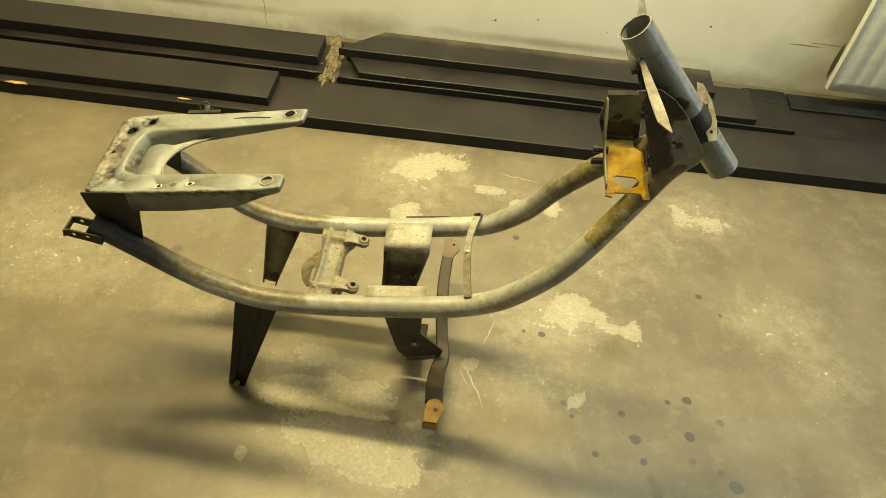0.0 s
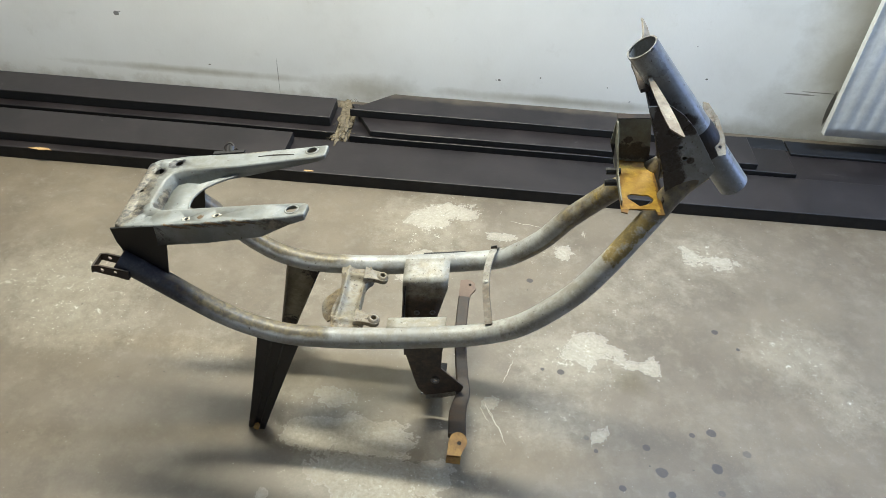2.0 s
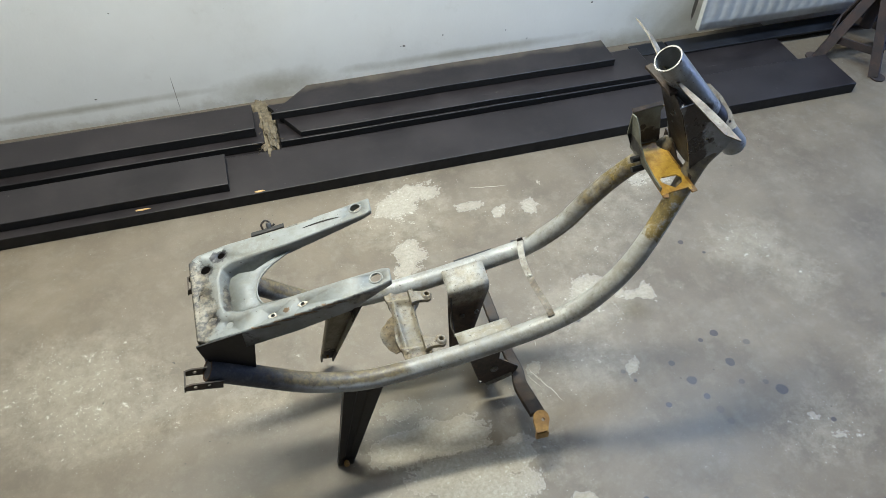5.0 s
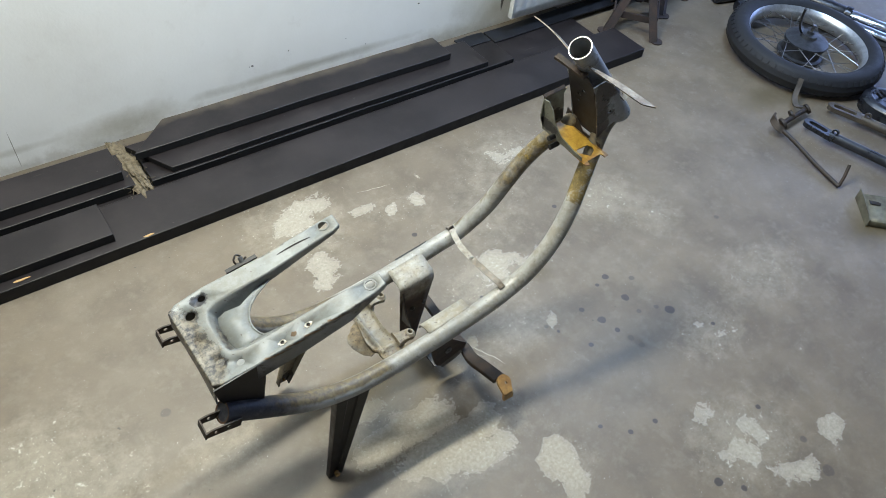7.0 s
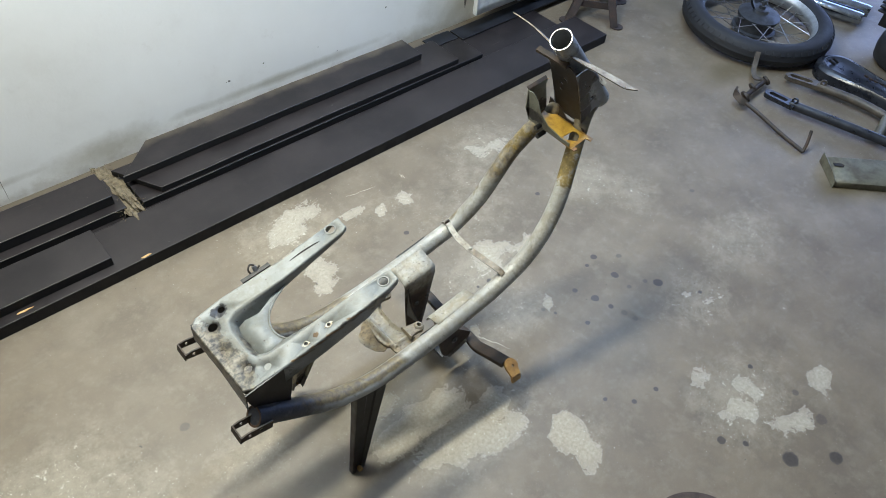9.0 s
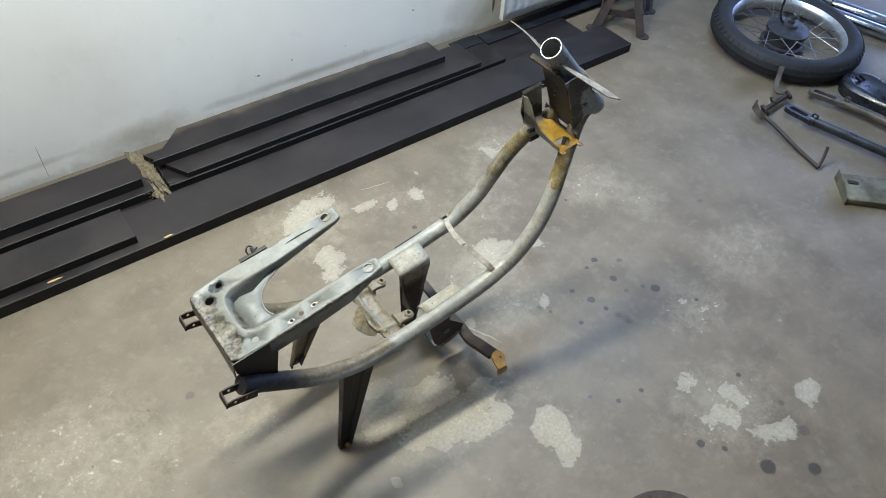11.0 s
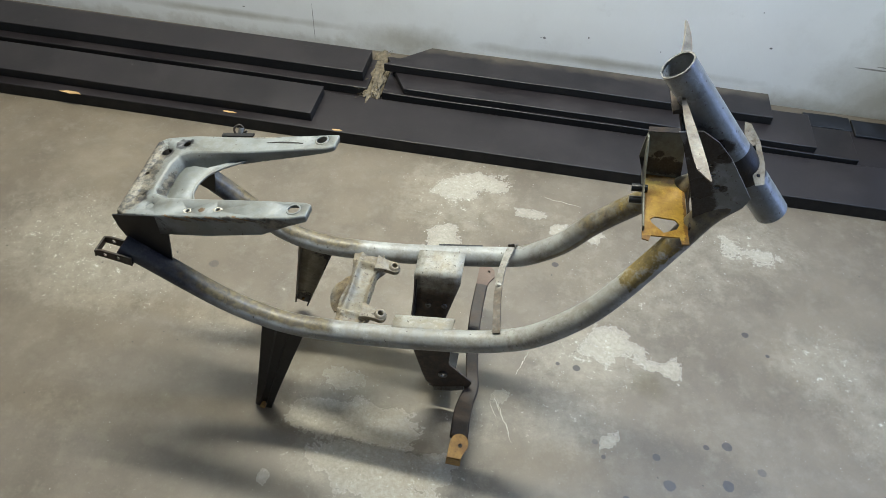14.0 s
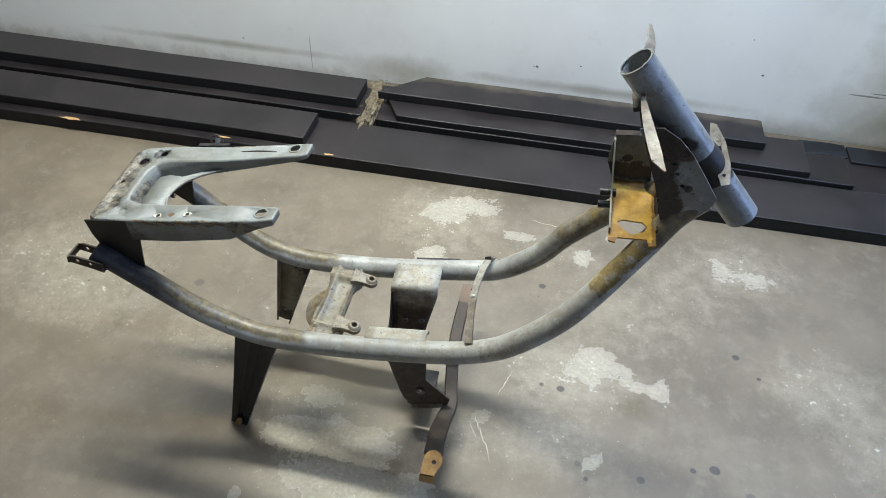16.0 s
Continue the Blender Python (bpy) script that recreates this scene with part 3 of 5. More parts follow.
def build_floor():
    xs, ys = ring_axis(-3.2, -1.9, 1.95, 4.6, 0.0125), ring_axis(-3.4, -0.25, 1.45, WALL_Y, 0.0125)
    verts = [(x, y, 0.0) for y in ys for x in xs]
    w = len(xs)
    faces = [(j * w + i, j * w + i + 1, (j + 1) * w + i + 1, (j + 1) * w + i) for j in range(len(ys) - 1) for i in range(w - 1)]
    mesh = bpy.data.meshes.new("floor")
    mesh.from_pydata(verts, [], faces)
    mesh.materials.append(FLOOR)
    ob = tagged(new("floor", mesh), "worn grey-brown concrete garage floor with pale patches and oil drips", "floor", kind="structure")
    for k in ("wear", "dust", "stain_and_shade"):
        mesh.attributes.new(k, "FLOAT", "POINT")
    wear, dust, stain_and_shade = (mesh.attributes[k].data for k in ("wear", "dust", "stain_and_shade"))
    for i, (x, y, _) in enumerate(verts):
        q = noise.noise_vector(Vector((x, y, 0)) * 14.0) * 0.02 + noise.noise_vector(Vector((x, y, 3)) * 40.0) * 0.008
        u, v = x + q.x, y + q.y
        wear[i].value = max(blot(u, v, *b) for b in WORN)
        dust[i].value = max(blot(u, v, *b) for b in DUSTY)
        # stains, plus painted-in shade under the chassis, by the wheel and the channel
        stain_and_shade[i].value = max(blot(u, v, -0.20, 0.76, 0.26, 0.07, 1.0), blot(u, v, 0.395, 0.53, 0.01, 0.03, 0.9), blot(u, v, 0.325, 0.832, 0.035, 0.03, 1.0), blot(u, v, -0.45, 0.55, 0.3, 0.2, 0.4), blot(u, v, 1.60, 1.03, 0.12, 0.05, 0.8), blot(u, v, 1.74, 1.0, 0.1, 0.04, 0.8), blot(u, v, 1.33, 0.43, 0.09, 0.06, 0.9), blot(u, v, 1.84, 1.5, 0.12, 0.12, 0.7))
    return ob


floor_ob = build_floor()


def scratches():
    """Pale scratches and one round fleck on the painted concrete."""
    rnd = random.Random(8)
    for a, b, w in (((0.063, 1.343), (0.165, 1.327), 0.0022), ((0.027, 0.739), (0.066, 0.654), 0.0024), ((0.078, 0.867), (0.056, 0.803), 0.0018), ((0.019, 0.751), (0.040, 0.705), 0.0022), ((0.012, 0.735), (0.030, 0.700), 0.0015), ((0.251, 1.318), (0.262, 1.318), 0.011)):
        bm = bmesh.new()
        a, b = Vector(a), Vector(b)
        d = b - a
        side = Vector((-d.y, d.x)).normalized()
        n = 14
        up, low = [], []
        for k in range(n + 1):
            t = k / n
            c = a + d * t + side * rnd.gauss(0, w * 0.5)
            half = w * 0.5 * math.sin(math.pi * (0.06 + 0.88 * t)) * rnd.uniform(0.6, 1.2)
            up.append(bm.verts.new((c.x + side.x * half, c.y + side.y * half, 0.0005)))
            low.append(bm.verts.new((c.x - side.x * half, c.y - side.y * half, 0.0005)))
        for k in range(n):
            bm.faces.new((low[k], low[k + 1], up[k + 1], up[k]))
        part("scratch", bm, CEMENT, floor_ob)


scratches()


def wall_slab(name, boxes, material, label, category="wall"):
    bm = bmesh.new()
    for b in boxes:
        box(bm, *b)
    return tagged(part(name, bm, material, smooth=False), label, category, kind="structure")


wall_slab("wall_north", [(-3.2, 4.6, WALL_Y, WALL_Y + 0.2, -0.1, 2.35)], WALL, "uneven white plastered garage wall, grimy along its foot")
# the south opening is made up for the rear fill lamp
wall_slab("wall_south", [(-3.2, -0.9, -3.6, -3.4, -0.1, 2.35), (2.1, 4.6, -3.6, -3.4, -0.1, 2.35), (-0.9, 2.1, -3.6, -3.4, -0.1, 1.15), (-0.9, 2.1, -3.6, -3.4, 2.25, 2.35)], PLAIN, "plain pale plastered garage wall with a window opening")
wall_slab("wall_west", [(-3.4, -3.2, -3.6, WALL_Y + 0.2, -0.1, 2.35)], PLAIN, "plain pale plastered garage wall")
# the east opening is assumed, to let the right-hand light in
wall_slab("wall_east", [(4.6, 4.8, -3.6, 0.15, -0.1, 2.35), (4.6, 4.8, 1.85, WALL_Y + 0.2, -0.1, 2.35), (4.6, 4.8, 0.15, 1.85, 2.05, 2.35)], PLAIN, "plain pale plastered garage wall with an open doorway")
wall_slab("ceiling", [(-3.4, 4.8, -3.6, WALL_Y + 0.2, 2.35, 2.45)], PLAIN, "plain pale garage ceiling", "ceiling")


# ---------------------------------------------------------------- boards along the wall
def board(x0, x1, y0, y1, z0, z1, label, left_cut=0.0, turn=0.0, skew=0.0, material=None):
    """A long board; left_cut slants its left end; edges slightly rounded and not quite straight."""
    bm = bmesh.new()
    nx = 40
    cx, cy = (x0 + x1) / 2, (y0 + y1) / 2
    rows = []
    for i in range(nx + 1):
        t = i / nx
        wob = 0.0012 * math.sin(7.0 * t + x0 * 5) + 0.0006 * math.sin(23 * t + y0 * 9)
        ring = []
        for y, z in ((y0, z0), (y0, z1), (y1, z1), (y1, z0)):
            x = x0 + (x1 - x0) * t
            if left_cut:
                x += left_cut * (1 - t) * (y - y0) / (y1 - y0)
            ring.append(bm.verts.new((x - cx, y - cy + wob + skew * (t - 0.5), z - z0)))
        rows.append(ring)
    for a, b in zip(rows, rows[1:]):
        for k in range(4):
            bm.faces.new((a[k], a[(k + 1) % 4], b[(k + 1) % 4], b[k]))
    bm.faces.new(rows[0]), bm.faces.new(rows[-1])
    ob = part("board", bm, material or BOARD, modifiers=[("BEVEL", {"width": 0.0016, "segments": 2})])
    ob.data.materials.append(BOARDSHADE)
    # upward faces keep the board tone, sides take the painted-in shade
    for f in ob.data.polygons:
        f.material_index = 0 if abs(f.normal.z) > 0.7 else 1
    ob.matrix_world = pose(cx, cy, z0, 0, 0, turn)
    return tagged(ob, label, "board", "dark boards stacked along the wall")


def chip(x, y, z, lx, ly):
    bm = bmesh.new()
    rnd = random.Random(int(x * 1000))
    pts = [(lx * math.cos(a) * rnd.uniform(0.7, 1.1), ly * math.sin(a) * rnd.uniform(0.6, 1.2)) for a in np.linspace(0, 2 * math.pi, 12, endpoint=False)]
    plate(bm, pts, [], 0.0012, Matrix.Identity(4))
    return bm


LONG = "long dark brown stained board lying flat on the floor"
STACKED = "dark brown stained board stacked on others against the wall"
front_board = board(-2.35, 1.385, 1.436, 1.602, 0.0, 0.037, "long dark brown board on the floor with pale chipped edge", turn=0.4)
for x, y, lx, ly in ((-1.25, 1.434, 0.034, 0.006), (-0.498, 1.437, 0.016, 0.004), (-0.80, 1.448, 0.022, 0.004)):
    bm = chip(x, y, 0, lx, ly)
    ob = part("bare_chip", bm, PALEWOOD, front_board, "pale bare wood chip")
    ob.matrix_parent_inverse = Matrix.Identity(4)
    ob.location = (x - (-2.35 + 1.385) / 2, y - 1.515, 0.0368)
board(-2.35, -0.574, 1.461, 1.586, 0.037, 0.064, STACKED)
board(-2.30, 1.30, 1.612, 1.86, 0.0, 0.022, LONG)
board(-2.25, -0.462, 1.625, 1.77, 0.022, 0.049, STACKED)
board(-2.25, -0.481, 1.655, 1.768, 0.0495, 0.080, "dark brown board stacked against the wall, its end square")
board(-0.418, 0.880, 1.622, 1.75, 0.022, 0.045, STACKED)
board(-0.357, 0.765, 1.628, 1.775, 0.0455, 0.0635, "dark brown board stacked against the wall, its end slanted", left_cut=-0.08)
board(-0.430, 0.652, 1.700, 1.812, 0.064, 0.088, "dark brown board stacked against the wall, its end slanted", left_cut=0.12)
board(0.905, 1.75, 1.757, 1.83, 0.022, 0.030, "blue-black board lying below the radiator", material=NAVYBOARD)
board(0.775, 0.903, 1.778, 1.84, 0.022, 0.0265, "short blue-black board lying against the wall", material=NAVYBOARD)


def fibre_tuft():
    """A torn wad of brown fibre squeezed between the two stacks, flattened towards the wall."""
    rnd = random.Random(5)
    root = thing("fibre_tuft", -0.452, 1.69, 0.022, "torn wad of brown insulation fibre caught between the boards", "insulation")
    bm = bmesh.new()
    bmesh.ops.create_icosphere(bm, subdivisions=5, radius=1.0)
    for v in bm.verts:
        k = 1 + 0.34 * noise.noise(v.co * 1.9) + 0.22 * noise.noise(v.co * 5.0) + 0.10 * noise.noise(v.co * 15.0)
        v.co = Vector((v.co.x * 0.030 * k - 0.010 * v.co.y, v.co.y * 0.118 * k + 0.022, max(0.001, v.co.z * 0.022 * k + 0.010)))
    part("wad", bm, FIBRE, root)
    bm = bmesh.new()
    for _ in range(110):
        y = rnd.uniform(-0.10, 0.13)
        a = Vector((rnd.uniform(-0.032, 0.032), y, rnd.uniform(0.004, 0.036)))
        d = Vector((rnd.gauss(0, 0.6), rnd.gauss(0, 1), rnd.gauss(0.0, 0.3))) * 0.012
        e = Vector((rnd.gauss(0, 0.8), rnd.gauss(0, 1), rnd.gauss(-0.2, 0.3))) * 0.007
        sweep(bm, [a, a + d, a + d + e], 0.0005, 4)
    tagged(part("fringe", bm, FIBRE, root), kind="stuff")


fibre_tuft()


# ---------------------------------------------------------------- radiator
def radiator():
    x0, x1, y0, z0, z1 = 0.986, 2.786, 1.775, 0.088, 0.688
    root = thing("radiator", x0, y0, z0, "white steel panel radiator with ribbed front on the wall", "radiator")
    bm = bmesh.new()
    pitch, depth, edge = 0.0433, 0.0028, 0.025
    prof = [(0.0, 0.0), (edge, 0.0)]
    x = edge
    while x + pitch < x1 - x0 - edge:
        prof += [(x + 0.006, 0.0), (x + 0.013, -depth), (x + 0.030, -depth), (x + 0.037, 0.0)]
        x += pitch
    prof += [(x1 - x0 - edge, 0.0), (x1 - x0, 0.0)]
    levels = [(0.0, 0.0), (0.030, 0.0), (0.044, 1.0), (z1 - z0 - 0.044, 1.0), (z1 - z0 - 0.030, 0.0), (z1 - z0, 0.0)]
    rows = [[bm.verts.new((px, 0.006 + py * k, pz)) for px, py in prof] for pz, k in levels]
    for a, b in zip(rows, rows[1:]):
        for i in range(len(prof) - 1):
            bm.faces.new((a[i], a[i + 1], b[i + 1], b[i]))
    part("front_panel", bm, RADWHITE, root, modifiers=[("SOLIDIFY", {"thickness": 0.0015, "offset": -1})])
    bm = bmesh.new()
    box(bm, 0.0, x1 - x0, 0.0085, 0.014, 0.0, z1 - z0, 0.001)
    part("rear_panel", bm, RADWHITE, root)
    bm = bmesh.new()
    for i in range(52):
        px = 0.03 + i * 0.0335
        box(bm, px, px + 0.001, 0.0145, 0.05, 0.04, z1 - z0 - 0.04)
    tagged(part("convector_fins", bm, RADWHITE, root), kind="stuff")
    for px in (-0.0025, x1 - x0):
        bm = bmesh.new()
        box(bm, px, px + 0.0025, -0.001, 0.020, 0.002, z1 - z0, 0.0008)
        part("side_cover", bm, RADWHITE, root)
    for px in (0.25, 1.55):
        bm = bmesh.new()
        box(bm, px, px + 0.03, 0.0505, WALL_Y - y0 - 0.001, 0.08, 0.5, 0.002)
        part("wall_bracket", bm, RADWHITE, root)


radiator()


# ---------------------------------------------------------------- the motorcycle frame
MID = 0.768
bike = thing("motorbike_chassis", 0.0, MID, 0.0, "bare motorcycle frame, worn silver paint, rusty brackets, standing on the floor", "motorcycle frame")
REAR = [(-0.598, 0.394, 0.104), (-0.56, 0.368, 0.104), (-0.50, 0.321, 0.102), (-0.45, 0.281, 0.098), (-0.40, 0.254, 0.095), (-0.34, 0.240, 0.095), (-0.27, 0.241, 0.095), (-0.20, 0.248, 0.095), (-0.12, 0.261, 0.095), (-0.03, 0.279, 0.095)]
NEAR = REAR + [(0.03, 0.300, 0.094), (0.066, 0.326, 0.096), (0.104, 0.364, 0.095), (0.141, 0.402, 0.087), (0.173, 0.445, 0.075), (0.204, 0.487, 0.0575), (0.233, 0.529, 0.041), (0.261, 0.572, 0.026), (0.290, 0.602, 0.018)]
FAR = REAR[1:] + [(0.03, 0.300, 0.091), (0.088, 0.357, 0.080), (0.126, 0.415, 0.074), (0.165, 0.458, 0.074), (0.197, 0.500, 0.064), (0.227, 0.540, 0.048), (0.257, 0.580, 0.030), (0.287, 0.602, 0.018)]


def frame_tubes():
    for side in (-1, 1):
        bm = bmesh.new()
        sweep(bm, smooth_path([(x, side * w, z) for x, z, w in (NEAR if side < 0 else FAR)], 5), lambda t: 0.0186 - 0.0016 * max(0.0, t - 0.6) / 0.4, 22)
        ob = part("main_tube", bm, SILVER, bike, "silver-painted steel tube, rusty towards the steering head" if side < 0 else "")
        near = side < 0
        if near:
            bm = bmesh.new()
            end, along = Vector((-0.598, -0.104, 0.394)), Vector((-0.038, 0.0, 0.026)).normalized()
            lathe(bm, [(0.0, -0.0015), (0.0145, -0.0015), (0.0150, 0.0008), (0.0182, 0.0010), (0.0186, -0.0015)], 24, Matrix.Translation(end) @ along.to_track_quat("Z", "Y").to_matrix().to_4x4())
            part("tube_end", bm, FARFOOT, ob, "rusty open tube end")

        line = NEAR if near else FAR

        def ramp(v, a, b):
            return max(0.0, min(1.0, (v - a) / (b - a)))

        def height(c):
            return (c.z - np.interp(c.x, [p[0] for p in line], [p[1] for p in line])) / 0.0186

        def rust(c):
            if c.x < 0.1:
                return 0.0
            cx = np.interp(c.z, [p[1] for p in line[9:]], [p[0] for p in line[9:]])
            upper = 1.0 if (cx - c.x) > -0.003 else 0.15
            if near:
                return upper * 0.58 * ramp(c.z, 0.448, 0.470) * ramp(c.z, 0.545, 0.525)
            return upper * 0.38 * ramp(c.z, 0.43, 0.46) * ramp(c.z, 0.545, 0.52)

        def grime(c):
            top = height(c)
            if c.x < 0.0:
                return ramp(top, 0.3, 0.95) * ramp(c.x, -0.56, -0.44) * ramp(c.x, -0.245, -0.30) * 0.95 + 0.35 * ramp(top, -0.4, -0.9) * ramp(c.x, -0.3, -0.25)
            if near:
                return 0.18 + 0.6 * ramp(c.z, 0.535, 0.56)
            return 0.15 + 0.75 * ramp(top, 0.0, -0.5) * ramp(c.x, 0.03, 0.08) + 0.45 * ramp(c.z, 0.40, 0.43)

        # navy paint and reflected dark surroundings, both put into this rear mask
        def dark(c):
            return ramp(c.x, -0.43, -0.51) * 0.5 + 0.2 * ramp(c.x, -0.28, -0.40)

        paint_attribute(ob, "rust", rust)
        paint_attribute(ob, "grime", grime)
        paint_attribute(ob, "dark", dark)


frame_tubes()


def deck_z(x, y=0.0):
    return 0.5125 + 0.2 * (x + 0.314) + 0.035 * y


def seat_carrier():
    """The pressed U-shaped carrier at the rear: a deck with a pocket and two arms of folded sheet."""
    outer = [(-0.600, -0.088), (-0.585, -0.096), (-0.53, -0.099), (-0.45, -0.101), (-0.36, -0.102), (-0.315, -0.1005), (-0.290, -0.096), (-0.2885, -0.0715),
             (-0.298, -0.0675), (-0.36, -0.0645), (-0.44, -0.0625), (-0.50, -0.062), (-0.535, -0.060), (-0.553, -0.050), (-0.558, -0.030), (-0.558, 0.020), (-0.552, 0.038), (-0.535, 0.046),
             (-0.50, 0.046), (-0.44, 0.0435), (-0.36, 0.048), (-0.304, 0.0515), (-0.2905, 0.056), (-0.2895, 0.0845), (-0.302, 0.085), (-0.36, 0.083), (-0.45, 0.082), (-0.54, 0.087), (-0.59, 0.083), (-0.605, 0.073)]
    holes = [circle(-0.549, 0.066, 0.0065), circle(-0.577, 0.046, 0.0085), circle(-0.5735, -0.060, 0.0075), circle(-0.547, -0.078, 0.0065), circle(-0.479, -0.088, 0.0034, 8), circle(-0.431, -0.085, 0.0034, 8), circle(-0.316, 0.072, 0.0085), circle(-0.313, -0.082, 0.0085), circle(-0.588, -0.005, 0.004, 8)]
    bm = bmesh.new()
    top = fill(bm, outer, holes, lambda u, v: (u, v, deck_z(u, v)))[0]
    n = len(top)

    def drop(i):
        u, v = outer[i]
        if 8 <= i <= 22:
            if u < -0.44:
                return 0.0185
            return 0.024 - 0.015 * (u + 0.44) / 0.14
        tip = max(0.0, min(1.0, (u + 0.375) / 0.07))
        return (0.040 if u > -0.56 else 0.033) * (1 - tip) + 0.011 * tip

    def lean_in(i):
        u, v = outer[i]
        return 0.019 if 10 <= i <= 19 and u < -0.44 else 0.0

    low = []
    for i, v in enumerate(top):
        inward = Vector((-0.50, -0.008, 0)) - Vector((v.co.x, v.co.y, 0))
        off = inward.normalized() * lean_in(i)
        low.append(bm.verts.new(v.co + off + Vector((0, 0, -drop(i)))))
    for i in range(n):
        j = (i + 1) % n
        bm.faces.new((top[i], top[j], low[j], low[i]))
    carrier = part("seat_carrier", bm, CARRIER, bike, "pale grey pressed steel seat carrier with two arms and a worn rear edge", modifiers=[("BEVEL", {"width": 0.0022, "segments": 2}), ("SOLIDIFY", {"thickness": 0.0022, "offset": -1})])
    paint_attribute(carrier, "dark", lambda c: 0.8 * max(0.0, min(1.0, (-0.505 - c.x) / 0.02)) if c.z < deck_z(c.x) - 0.012 and c.y < -0.08 else 0.0)
    # pocket floor with the horseshoe opening
    bm = bmesh.new()
    pocket = [(-0.544, -0.043), (-0.546, 0.021), (-0.540, 0.032), (-0.520, 0.0375), (-0.47, 0.0420), (-0.436, 0.0435), (-0.452, 0.036), (-0.472, 0.026), (-0.490, 0.010), (-0.499, -0.010), (-0.499, -0.030), (-0.491, -0.047), (-0.476, -0.0595), (-0.52, -0.0575), (-0.538, -0.0545)]
    rim = fill(bm, pocket, [], lambda u, v: (u, v, deck_z(u, v) - 0.0178))[0]
    ob = part("pocket_floor", bm, CARRIER, bike, modifiers=[("SOLIDIFY", {"thickness": 0.0022, "offset": -1})])
    # rolled lip round the opening
    bm = bmesh.new()
    lip = smooth_path([(u, v, deck_z(u, v) - 0.0178) for u, v in pocket[5:13]], 4)
    sweep(bm, lip, 0.0018, 8)
    part("rolled_lip", bm, CARRIER, bike)
    # side cheeks that carry the deck on the tubes
    for side in (-1, 1):
        bm = bmesh.new()
        y = -0.0965 if side < 0 else 0.080
        prof = [(-0.598, 0.425), (-0.602, 0.452), (-0.518, 0.466), (-0.515, 0.440), (-0.528, 0.352), (-0.550, 0.362), (-0.585, 0.390)]
        plate(bm, prof, [], 0.0025, frame_of((0, y, 0), (1, 0, 0), (0, 0, 1)))
        # this black holds old paint residue and the shade under the deck
        part("side_cheek", bm, BLACKSTEEL, bike, "black-painted steel cheek plate")
    bm = bmesh.new()
    plate(bm, [(-0.088, 0.395), (-0.092, 0.447), (0.072, 0.450), (0.070, 0.42), (0.03, 0.415), (-0.03, 0.405)], [], 0.0022, frame_of((-0.600, 0, 0), (0, 1, 0), (0, 0, 1)))
    part("rear_apron", bm, CARRIER, bike)
    # seat catch on the outer side of one arm
    bm = bmesh.new()
    strap(bm, [(-0.494, 0.0885, deck_z(-0.494) + 0.003), (-0.438, 0.0865, deck_z(-0.438) + 0.003)], (0, 1, 0), 0.008, 0.003)
    catch = part("seat_catch", bm, BLACKSTEEL, bike, "black catch plate with a bent wire")
    bm = bmesh.new()
    z = deck_z(-0.468)
    sweep(bm, smooth_path([(-0.472, 0.090, z), (-0.475, 0.096, z + 0.009), (-0.468, 0.102, z + 0.013), (-0.461, 0.100, z + 0.009), (-0.459, 0.094, z + 0.005), (-0.453, 0.095, z + 0.008)], 5), 0.0017, 8)
    part("wire", bm, BROWNSTEEL, catch)
    bm = bmesh.new()
    sweep(bm, [Vector((-0.463, 0.090, z + 0.002)), Vector((-0.463, 0.097, z + 0.011))], 0.0042, 10)
    part("pin", bm, ALLOY, catch)
    # two blanked holes in the deck and the chipped paint round the screw holes of one arm
    for x, y, r in ((-0.5735, -0.060, 0.0071), (-0.547, -0.078, 0.0061)):
        bm = bmesh.new()
        lathe(bm, [(0.0, 0.0), (r, 0.0), (r, -0.002), (0.0, -0.002)], 16, pose(x, y, deck_z(x, y) - 0.0008, 0, -11.3, 0))
        part("blanking_disc", bm, CARRIER, carrier)
    # a split seam along the other arm, its inner shade painted as a strip
    bm = bmesh.new()
    seam = [(-0.408, 0.0665), (-0.385, 0.0672), (-0.362, 0.0660), (-0.345, 0.0640)]
    strap(bm, smooth_path([(x, y, deck_z(x, y) + 0.0004) for x, y in seam], 4), (0, 1, 0), [0.0008 + 0.0022 * math.sin(math.pi * k / 12) for k in range(13)], 0.0006)
    part("split_seam", bm, HOLESHADE, carrier, "dark open seam")
    rnd = random.Random(4)
    for x, y in ((-0.479, -0.088), (-0.431, -0.085)):
        bm = bmesh.new()
        ragged = [(rnd.uniform(0.0045, 0.0088) * math.cos(a), rnd.uniform(0.0042, 0.0056) * math.sin(a)) for a in np.linspace(0, 2 * math.pi, 18, endpoint=False)]
        plate(bm, ragged, [circle(0, 0, 0.0036, 10)], 0.0004, pose(x, y, deck_z(x, y) + 0.0003, 0, -11.3, 0))
        part("bare_chip", bm, CHIPWHITE, carrier, "white chipped paint round a screw hole", smooth=False)
        bm = bmesh.new()
        lathe(bm, [(0.0, 0.0), (0.0040, 0.0), (0.0040, -0.001), (0.0, -0.001)], 12, pose(x, y, deck_z(x, y) - 0.0024, 0, -11.3, 0))
        part("screw_end", bm, BROWNSTEEL, carrier)
    # collars round the two arm holes
    for x, y in ((-0.316, 0.072), (-0.313, -0.082)):
        bm = bmesh.new()
        lathe(bm, [(0.0085, -0.001), (0.0085, 0.0006), (0.0105, 0.0008), (0.0115, 0.0), (0.0115, -0.001)], 20, pose(x, y, deck_z(x, y), 0, -11.3, 0))
        part("eyelet", bm, CARRIER, bike)


seat_carrier()


